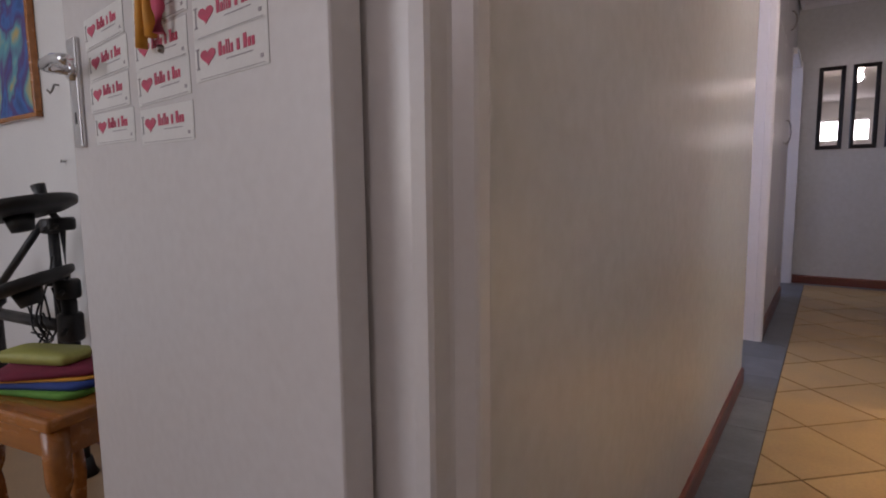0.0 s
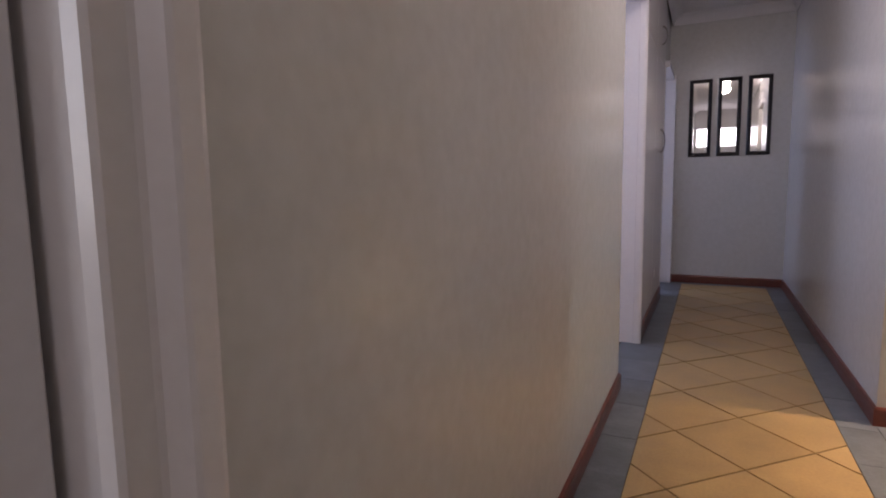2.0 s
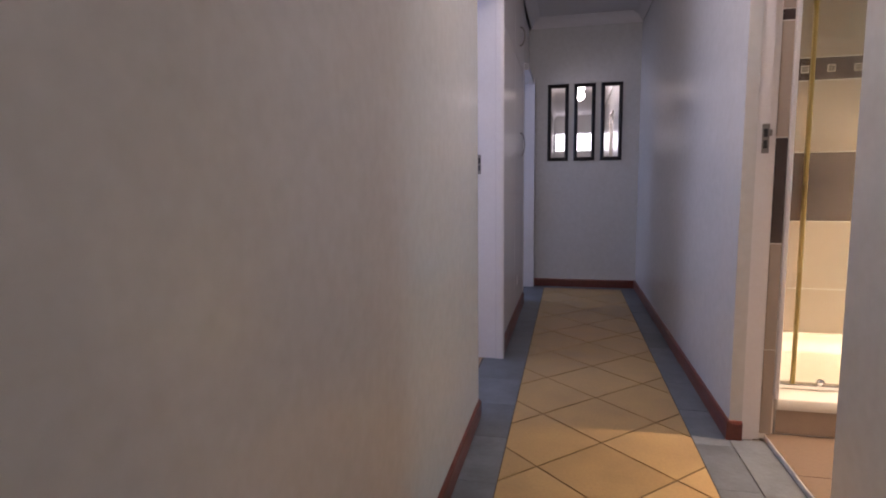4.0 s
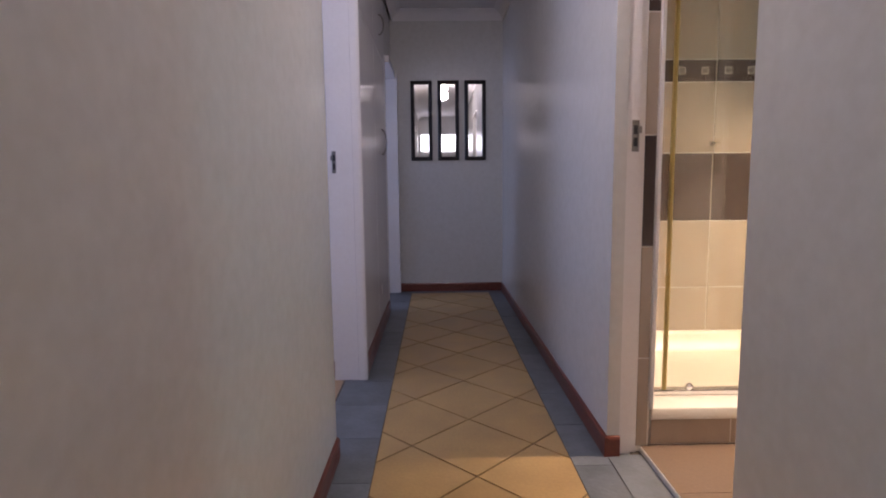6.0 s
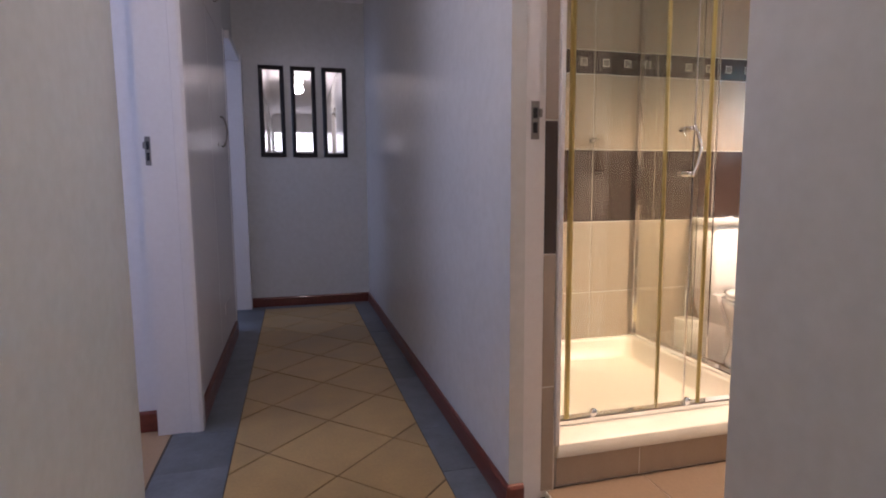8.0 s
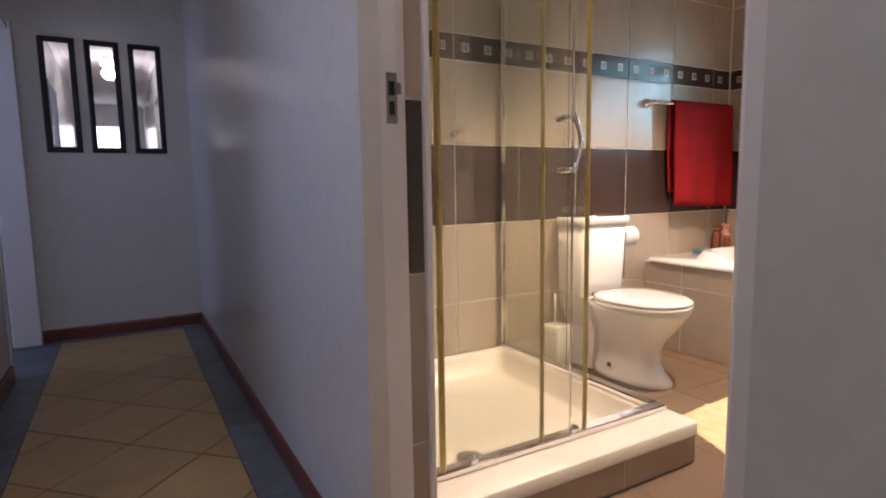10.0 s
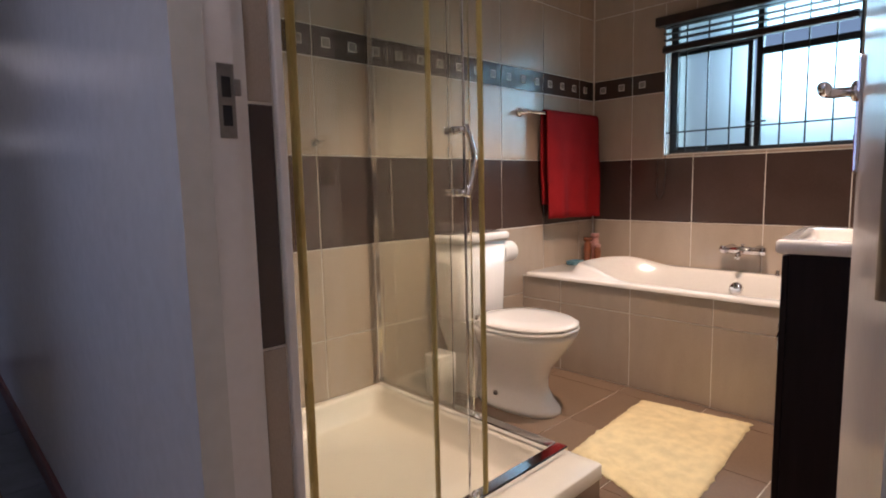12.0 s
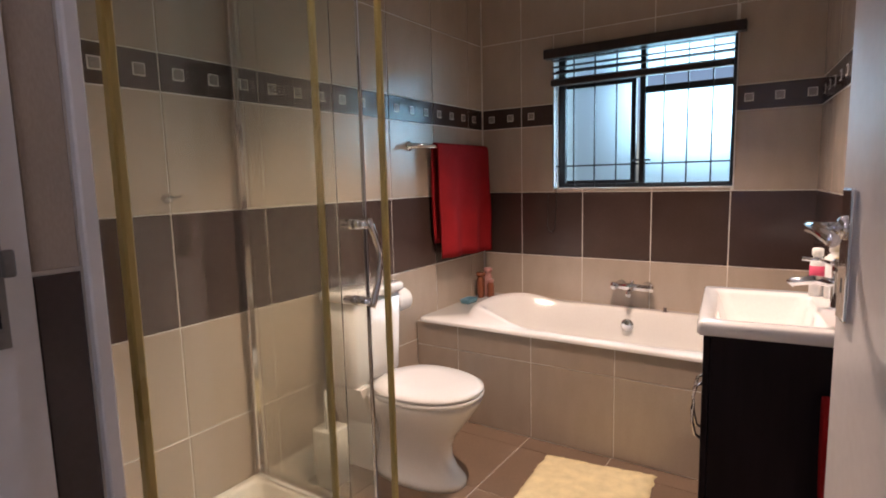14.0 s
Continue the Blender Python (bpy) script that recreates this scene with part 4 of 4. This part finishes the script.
bx = empty("basin_mixer", VM @ pose(0.285, 0.066, VH), "chrome basin mixer tap with pin lever", "mixer tap")
lathe("body", [(0.0, 0), (0.026, 0), (0.024, 0.006), (0.022, 0.09), (0.023, 0.10), (0.023, 0.135), (0.018, 0.142), (0.0, 0.142)], M_CHROME, bx, pose(0, 0, 0, 0, 0, 0) @ Matrix.Shear("XY", 4, (0, 0)))
tube("spout", [(0, 0.01, 0.072), (0, 0.06, 0.080), (0, 0.115, 0.072), (0, 0.122, 0.064)], 0.013, M_CHROME, bx)
tube("lever", [(0, 0.01, 0.125), (0, 0.05, 0.136), (0, 0.095, 0.140)], 0.006, M_CHROME, bx)
bottle(VM @ pose(0.44, 0.06, VH), 0.024, 0.17, M_PAPER, M_PAPER, "white bottle with red label beside the basin", 0.5)
pb = bottle(VM @ pose(0.40, 0.045, VH), 0.030, 0.13, M_PAPER, M_YELLOW, "white soap dispenser with yellow collar", 0.6)
tube("pump", [(0, 0, 0.12), (0, 0, 0.165), (0.004, 0.01, 0.172), (0.01, 0.04, 0.170)], 0.006, M_PAPER, pb)
bottle(VM @ pose(0.50, 0.05, VH), 0.028, 0.12, M_PAPER, M_PAPER, "squat white jar beside the basin", 0.8)
lb = bottle(VM @ pose(0.47, 0.10, VH), 0.020, 0.15, M_PAPER, M_PAPER, "small white tube with red label", 0.6)
lathe("label_band", [(0.0206, 0.05), (0.0206, 0.095)], M_PINK, lb, n=18)
hk = empty("towel_hook", VM @ pose(0.012, 0.085, 0.68, 0, 0, 90), "chrome hook on the vanity side holding towel", "hook")
tube("hook", [(0, 0, 0), (0, 0.030, 0), (0, 0.036, 0.010)], 0.004, M_CHROME, hk)
towel("hand_towel", VM @ pose(-0.014, 0.085, 0.675, 0, 0, 90), 0.10, 0.44, 0.40, "red hand towel hung on the vanity side", 1.0, 0.4)

# ---- mat ----
bm = bmesh.new()
NXM, NYM = 60, 40
c00, c10, c11, c01 = Vector((2.30, 2.78)), Vector((3.215, 2.86)), Vector((3.155, 3.315)), Vector((2.50, 3.27))
top = []
for i in range(NXM + 1):
    row = []
    for j in range(NYM + 1):
        u, v = i / NXM, j / NYM
        p = c00.lerp(c10, u).lerp(c01.lerp(c11, u), v)
        e = min(u, 1 - u, v, 1 - v)
        h = 0.014 * min(1, e * 14 + 0.15) + 0.003 * noise.noise((p.x * 40, p.y * 40, 0)) + 0.004 * noise.noise((p.x * 6, p.y * 6, 1))
        if 0.10 < e < 0.125:
            h -= 0.008
        edge = Vector((noise.noise((p.x * 30, p.y * 30, 5)), noise.noise((p.x * 30, p.y * 30, 9)))) * (0.012 if e < 0.02 else 0.0)
        row.append(bm.verts.new((p.x + edge.x, p.y + edge.y, max(0.002, h))))
    top.append(row)
for a, b in zip(top, top[1:]):
    for j in range(NYM):
        bm.faces.new((a[j], b[j], b[j + 1], a[j + 1]))
rim = [e for e in bm.edges if e.is_boundary]
r = bmesh.ops.extrude_edge_only(bm, edges=rim)
for v in r["geom"]:
    if isinstance(v, bmesh.types.BMVert):
        v.co.z = 0.0
tagged(put("bath_mat", mesh_of(bm, "bath_mat", M_MAT, True), pose(0, 0, BF + 0.0005)), "cream tufted cotton bath mat on brown tiles", "bath mat")

for x, y in ((1.72, 3.45), (2.80, 2.98)):
    dl = empty("downlight", pose(x, y, CEIL), "lit recessed bathroom downlight", "lamp", "bathroom downlights")
    lathe("ring", [(0.030, -0.001), (0.045, -0.001), (0.043, -0.008), (0.030, -0.008)], M_CHROME, dl)
    lathe("lens", [(0.0, -0.002), (0.029, -0.002), (0.029, -0.004), (0.0, -0.004)], M_LED, dl).visible_shadow = False


# ---- playroom ----
st = empty("wooden_stool", pose(-1.20, 0.65, 0, 0, 0, 10) @ Matrix.Diagonal((1.08, 1.08, 1.17, 1)), "orange varnished pine stool with turned legs", "stool")
box("seat", (-0.17, -0.13, 0.365), (0.17, 0.13, 0.39), M_STOOL, st, 0.008, 3)
boxes("apron", [((-0.135, -0.105, 0.30), (0.135, -0.09, 0.364)), ((-0.135, 0.09, 0.30), (0.135, 0.105, 0.364)), ((-0.14, -0.09, 0.30), (-0.125, 0.09, 0.364)), ((0.125, -0.09, 0.30), (0.14, 0.09, 0.364))], M_STOOL, st, 0.002)
for x in (-0.125, 0.125):
    for y in (-0.09, 0.09):
        lathe("leg", [(0.0, 0), (0.014, 0), (0.018, 0.05), (0.024, 0.14), (0.020, 0.20), (0.016, 0.22), (0.024, 0.24), (0.026, 0.26), (0.026, 0.364), (0, 0.364)], M_STOOL, st, pose(x, y, 0), n=16)
for k, (mat, z, w, nm) in enumerate(((M_GREEN, 0.39, 0.155, "green"), (M_BLUE, 0.413, 0.15, "blue"), (M_ORANGE, 0.436, 0.14, "orange"), (M_MAROON, 0.444, 0.13, "maroon"))):
    h = 0.008 if mat is M_ORANGE else 0.023
    b = empty("folded_bag", pose(-1.25 + 0.008 * k, 0.67, z + 0.0665, 0, 0, 20 + 9 * k) @ Matrix.Diagonal((0.95, 0.95, 0.8, 1)) @ pose(0, 0, (0.39 - z) * 0.25), nm + " folded fabric bag stacked on the stool", "bag", "stack on the stool")
    loft("body", [rrect(-w, w, -w * 0.7, w * 0.7, 0, 0.05), rrect(-w - 0.006, w + 0.006, -w * 0.7 - 0.006, w * 0.7 + 0.006, h * 0.5, 0.055), rrect(-w, w, -w * 0.7, w * 0.7, h - 0.0005, 0.05)], mat, b)
cs = empty("pencil_case", pose(-1.27, 0.65, 0.5205, 0, 0, 24), "yellow-green pencil case on top of the stack", "case")
loft("body", [rrect(-0.10, 0.10, -0.045, 0.045, 0, 0.02), rrect(-0.103, 0.103, -0.048, 0.048, 0.013, 0.022), rrect(-0.10, 0.10, -0.045, 0.045, 0.026, 0.02)], M_OLIVE, cs)

dk = empty("electronic_drum_kit", pose(-1.66, 0.86, 0), "black electronic drum kit rack with grey pads", "drum kit")


def post(pts, r=0.019):
    tube("tube", pts, r, M_RUBBER, dk)


post([(0.0, 0.0, 0.0), (0.0, 0.0, 0.60)], 0.023)
post([(0.0, 0.0, 0.58), (0.0, 0.0, 0.84), (0.01, -0.04, 0.89)], 0.011)
post([(-0.62, -0.02, 0.0), (-0.62, -0.02, 0.70)], 0.024)
post([(-0.18, 0.04, 0.30), (-0.18, 0.04, 0.84)], 0.017)
post([(-0.02, 0.0, 0.50), (-0.62, -0.02, 0.48)], 0.021)
post([(-0.20, 0.02, 0.84), (-0.42, -0.06, 0.60)], 0.013)
lathe("foot", [(0.0, 0), (0.045, 0), (0.035, 0.02), (0.028, 0.06), (0.0, 0.06)], M_RUBBER, dk)
lathe("foot", [(0.0, 0), (0.045, 0), (0.035, 0.02), (0.028, 0.06), (0.0, 0.06)], M_RUBBER, dk, pose(-0.62, -0.02, 0))
for x, y, z, h in ((0.0, 0.0, 0.60, 0.06), (0, 0, 0.46, 0.09), (-0.18, 0.04, 0.62, 0.05), (-0.18, 0.04, 0.80, 0.05), (0.0, 0, 0.82, 0.04)):
    lathe("clamp", [(0.0, 0), (0.034, 0), (0.038, 0.008), (0.038, h - 0.008), (0.034, h), (0, h)], M_RUBBER, dk, pose(x, y, z), n=12)
    tube("wing_nut", [(x + 0.02, y - 0.02, z + h / 2), (x + 0.06, y - 0.05, z + h / 2 - 0.01)], 0.007, M_RUBBER, dk)
for x, y, z, r, ax, ay in ((0.06, -0.14, 0.675, 0.135, 12, -14), (-0.06, -0.26, 0.60, 0.11, 10, -8), (0.04, -0.13, 0.895, 0.155, 6, -12)):
    pm = pose(x, y, z, ax, ay)
    lathe("pad_rim", [(0.0, -0.026), (r * 0.8, -0.024), (r, -0.012), (r + 0.004, 0.004), (r, 0.010), (r * 0.93, 0.010), (r * 0.92, 0.005), (0, 0.005)], M_RUBBER, dk, pm)
    lathe("pad_skin", [(0.0, 0.0065), (r * 0.91, 0.0065), (r * 0.9, 0.009), (0.0, 0.010)], M_PAD, dk, pm)
    lathe("pad_boss", [(0.0, -0.07), (0.03, -0.07), (0.04, -0.026), (0, -0.026)], M_RUBBER, dk, pm, n=12)
lathe("cymbal_nut", [(0.0, 0), (0.022, 0), (0.016, 0.02), (0.02, 0.05), (0.0, 0.055)], M_RUBBER, dk, pose(0.10, -0.08, 0.915, 8, -16), n=10)
rng = random.Random(9)
for k in range(7):
    x0, z0 = rng.uniform(-0.25, 0.06), rng.uniform(0.5, 0.8)
    x1, z1 = rng.uniform(-0.25, 0.06), rng.uniform(0.25, 0.5)
    tube("cable", [(x0 + (x1 - x0) * t / 10, -0.03 - 0.02 * math.sin(t * 0.7 + k), z0 + (z1 - z0) * t / 10 - 0.07 * math.sin(math.pi * t / 10)) for t in range(11)], 0.0035, M_RUBBER, dk, n=6)

pt = empty("painting", pose(-2.46, 1.0, 1.62), "colourful painting in thin gilt frame on plaster wall", "painting")
box("canvas", (-0.34, -0.018, -0.38), (0.34, -0.001, 0.38), M_CANVAS, pt)
bm = bmesh.new()
for lo, hi in (((-0.36, -0.028, -0.40), (0.36, -0.001, -0.381)), ((-0.36, -0.028, 0.381), (0.36, -0.001, 0.40)), ((-0.36, -0.028, -0.381), (-0.341, -0.001, 0.381)), ((0.341, -0.028, -0.381), (0.36, -0.001, 0.381))):
    bm_box(bm, lo, hi, 0.003)
put("frame", mesh_of(bm, "frame", M_STOOL), None, pt)


for x, z, r in ((-1.95, 1.05, 0.012), (-1.97, 1.42, 0.008)):
    nl = empty("wall_nail", pose(x, 1.0, z), "small dark nail in the plaster wall", "nail", "nails in the playroom wall")
    lathe("nail", [(0.0, 0), (0.003, 0), (0.003, 0.012), (r * 0.6, 0.014), (0.0, 0.017)], M_STEEL, nl, pose(0, 0, 0, 90), n=10)
kh = empty("wall_hook", pose(-1.95, 1.0, 1.30), "small brass hook screwed to the plaster wall", "hook")
tube("hook", [(0, 0, 0.02), (0, -0.015, 0.02), (0, -0.022, 0.0), (0, -0.03, -0.012), (0, -0.04, 0.0)], 0.004, M_STEEL, kh)
sc = empty("frame_screw", pose(1.136, DS + 0.0718, 1.05), "small steel screw in the white door frame", "screw")
lathe("head", [(0.0, 0), (0.004, 0), (0.003, 0.0015), (0.0, 0.0018)], M_STEEL, sc, pose(0, 0, 0, -90), n=10)


# ---- hall floor pieces ----
fh = structure(box("floor", (XL - 0.11, -1.75, -0.1), (XR + 0.137, YE, -0.004), M_GROUTD), "hall floor of diagonal honey tiles with slate borders")
YX0, YX1, STEP = 0.192, 0.910, 0.2365
for i in range(-3, 4):
    for j in range(-20, 16):
        if (i + j) % 2 == 0:
            continue
        cx, cy = 0.556 + STEP * i, 2.83 + STEP * j
        g = STEP - 0.005
        poly = [(cx - g, cy), (cx, cy - g), (cx + g, cy), (cx, cy + g)]
        for ax, v, less in ((0, YX0 + 0.002, False), (0, YX1 - 0.002, True), (1, -1.74, False), (1, YE - 0.10, True)):
            poly = clip(poly, ax, v, less) if poly else poly
        if len(poly) > 2:
            slab("tile", poly, -0.01, random.uniform(-0.0006, 0.0006), M_FLOORTILE, fh)
rs2 = random.Random(3)
for x0, x1 in ((XL - 0.10, YX0 - 0.002), (YX1 + 0.002, XR + 0.0)):
    y = -1.74
    while y < YE - 0.01:
        n2 = min(YE - 0.002, y + rs2.uniform(0.28, 0.36))
        slab("slate", [(x0, y), (x1, y), (x1, n2 - 0.0012), (x0, n2 - 0.0012)], -0.01, rs2.uniform(-0.0008, 0.0008), M_SLATE, fh)
        y = n2
for y0, y1 in ((DS, DN),):
    slab("slate", [(XR + 0.003, y0), (XR + 0.134, y0), (XR + 0.134, y1), (XR + 0.003, y1)], -0.01, 0.001, M_SLATE, fh)
slab("slate", [(YX0, YE - 0.098), (YX1, YE - 0.098), (YX1, YE - 0.002), (YX0, YE - 0.002)], -0.01, 0.0, M_SLATE, fh)

# ---- bathroom tiles ----
TW, TH, GAP = 0.378, 0.3755, 0.0048
ROWS_Z = [(0.04 - 0.02, 0.414, M_TILE), (0.414, 0.790, M_TILE), (0.790, 1.166, M_DARK), (1.166, 1.546, M_TILE), (1.546, 1.666, "band"), (1.666, 2.044, M_TILE), (2.044, 2.422, M_TILE), (2.422, CEIL, M_TILE)]
TILE_MESHES = {}


def tile_mesh(w, h, mat, inset=False):
    key = (round(w, 3), round(h, 3), mat.name, inset)
    if key not in TILE_MESHES:
        bm = bmesh.new()
        bm_box(bm, (0, -0.0025, 0), (w, 0.0, h))
        bmesh.ops.bevel(bm, geom=[e for e in bm.edges if all(abs(v.co.y + 0.0025) < 1e-5 for v in e.verts)], offset=0.001, segments=1, affect="EDGES")
        TILE_MESHES[key] = mesh_of(bm, "tile", mat)
    return TILE_MESHES[key]


def tile_wall(wall, m, spans, rows, hole=None, sq=0.126):
    """Tiles on a plane: local x along, z up, -y towards the room. hole: x0, x1, z0, z1."""
    inv = wall.matrix_basis.inverted()
    for z0, z1, mat in rows:
        for x0, x1 in spans:
            pieces = [(x0, x1, z0, z1)]
            if hole:
                hx0, hx1, hz0, hz1 = hole
                cut = []
                for a, b, c, d in pieces:
                    if b <= hx0 + 0.002 or a >= hx1 - 0.002 or d <= hz0 + 0.002 or c >= hz1 - 0.002:
                        cut.append((a, b, c, d))
                        continue
                    if a < hx0:
                        cut.append((a, hx0, c, d))
                    if b > hx1:
                        cut.append((hx1, b, c, d))
                    if c < hz0:
                        cut.append((max(a, hx0), min(b, hx1), c, hz0))
                    if d > hz1:
                        cut.append((max(a, hx0), min(b, hx1), hz1, d))
                pieces = cut
            for a, b, c, d in pieces:
                if b - a < 0.012 or d - c < 0.012:
                    continue
                q = put("tile", tile_mesh(b - a - GAP, d - c - GAP, M_DARK if mat == "band" else mat), inv @ m @ pose(a + GAP / 2, 0, c + GAP / 2), wall)
                if mat == "band":
                    k = 0
                    while True:
                        xc = x0 + sq * (k + 0.5)
                        k += 1
                        if xc > x1:
                            break
                        if a + 0.02 < xc < b - 0.02:
                            zc = (z0 + z1) / 2
                            if "sq" not in TILE_MESHES:
                                bm2 = bmesh.new()
                                bm_box(bm2, (-0.0195, -0.0040, -0.0195), (0.0195, -0.0025, 0.0195), 0.0005)
                                n_rim = len(bm2.faces)
                                bm_box(bm2, (-0.0155, -0.0050, -0.0155), (0.0155, -0.0030, 0.0155), 0.0005)
                                me2 = mesh_of(bm2, "inset", M_GROUTL)
                                me2.materials.append(M_INSET)
                                for k2, p2 in enumerate(me2.polygons):
                                    p2.material_index = 0 if k2 < n_rim else 1
                                TILE_MESHES["sq"] = me2
                            put("inset", TILE_MESHES["sq"], inv @ m @ pose(xc, 0, zc), wall)


def spans_of(joints):
    return list(zip(joints, joints[1:]))


wn_ = bpy.data.objects["wall_bath_north"]
tile_wall(wn_, pose(0, BN + 0.006, 0), spans_of([BW + 0.002, 1.579, 1.957, 2.335, 2.713, 3.091, 3.469, 3.847, BX]), ROWS_Z)
ww = bpy.data.objects["wall_bath_window"]
JW = [0.0, BN - 3.832, BN - 3.457, BN - 3.083, BN - 2.711, BN - 2.340, BN - 2.0]
tile_wall(ww, pose(BX + 0.006, BN, 0, 0, 0, -90), spans_of(JW), ROWS_Z, (BN - WY1, BN - WY0, WZ0, WZ1))
wsu = bpy.data.objects["wall_bath_south"]
tile_wall(wsu, pose(BX, 2.362, 0, 0, 0, 6.4) @ pose(0, -0.006, 0, 0, 0, 180), spans_of([0.0, 0.378, 0.756, 1.134, 1.512, 1.89, 2.268, 2.646]), ROWS_Z)
wwe = bpy.data.objects["wall_bath_west"]
tile_wall(wwe, pose(BW + 0.004, DN + 0.04, 0, 0, 0, 90) @ pose(0, 0, 0), spans_of([0.012, 0.37, 0.748, BN - DN - 0.05]), ROWS_Z)
# tiled reveal of the doorway
rv = structure(boxes("trim_reveal", [((XR + 0.116, DN + 0.029, 0), (BW, DN + 0.035, 2.09))], M_GROUTL), "tiled doorway reveal beside the shower")
tile_wall(rv, pose(0, DN + 0.029, 0), [(XR + 0.116, BW - 0.002)], [(0.02, 0.362, M_TILE), (0.362, 0.777, M_TILE), (0.777, 1.175, M_DARK), (1.175, 1.593, M_TILE), (1.593, 1.635, M_DARK), (1.635, 1.70, M_TILE), (1.70, 1.75, M_DARK), (1.75, 2.09, M_TILE)])
# bath panel and shower plinth
ap = [o for o in tub.children if o.name.startswith("apron")][0]


def panel_tiles(parent, m, spans, rows):
    for z0, z1, mat in rows:
        for x0, x1 in spans:
            put("tile", tile_mesh(x1 - x0 - GAP, z1 - z0 - GAP, mat), m @ pose(x0 + GAP / 2, 0, z0 + GAP / 2), parent)


panel_tiles(ap, pose(PX + 0.006, BN, 0, 0, 0, -90), spans_of([0.0, BN - 3.84, BN - 3.44, BN - 3.05, BN - 2.66, BN - BS]), [(0.002, 0.372, M_TILE), (0.372, LIPL - 0.0195, M_TILE)])
pl = [o for o in sh.children if o.name.startswith("plinth")][0]
panel_tiles(pl, pose(0, SY + 0.008, 0), spans_of([BW + 0.012, 1.531, 1.909, SX]), [(BF + 0.001, TZ - 0.046, M_TILE)])
panel_tiles(pl, pose(SX - 0.008, SY + 0.008, 0, 0, 0, 90), spans_of([0.0, 0.36, 0.74, BN - SY - 0.01]), [(BF + 0.001, TZ - 0.046, M_TILE)])
# bathroom floor
for i in range(-4, 4):
    for j in range(-5, 3):
        x0, x1 = 2.757 + 0.405 * i, 2.757 + 0.405 * (i + 1)
        y0, y1 = 3.45 + 0.39 * j, 3.45 + 0.39 * (j + 1)
        x0, x1, y0, y1 = max(x0, XR + 0.139), min(x1, BX), max(y0, 1.75), min(y1, BN)
        if x1 - x0 > 0.03 and y1 - y0 > 0.03:
            slab("tile", [(x0 + 0.002, y0 + 0.002), (x1 - 0.002, y0 + 0.002), (x1 - 0.002, y1 - 0.002), (x0 + 0.002, y1 - 0.002)], BF - 0.012, BF + random.uniform(-0.0004, 0.0004), M_BATHFLOOR, fb)
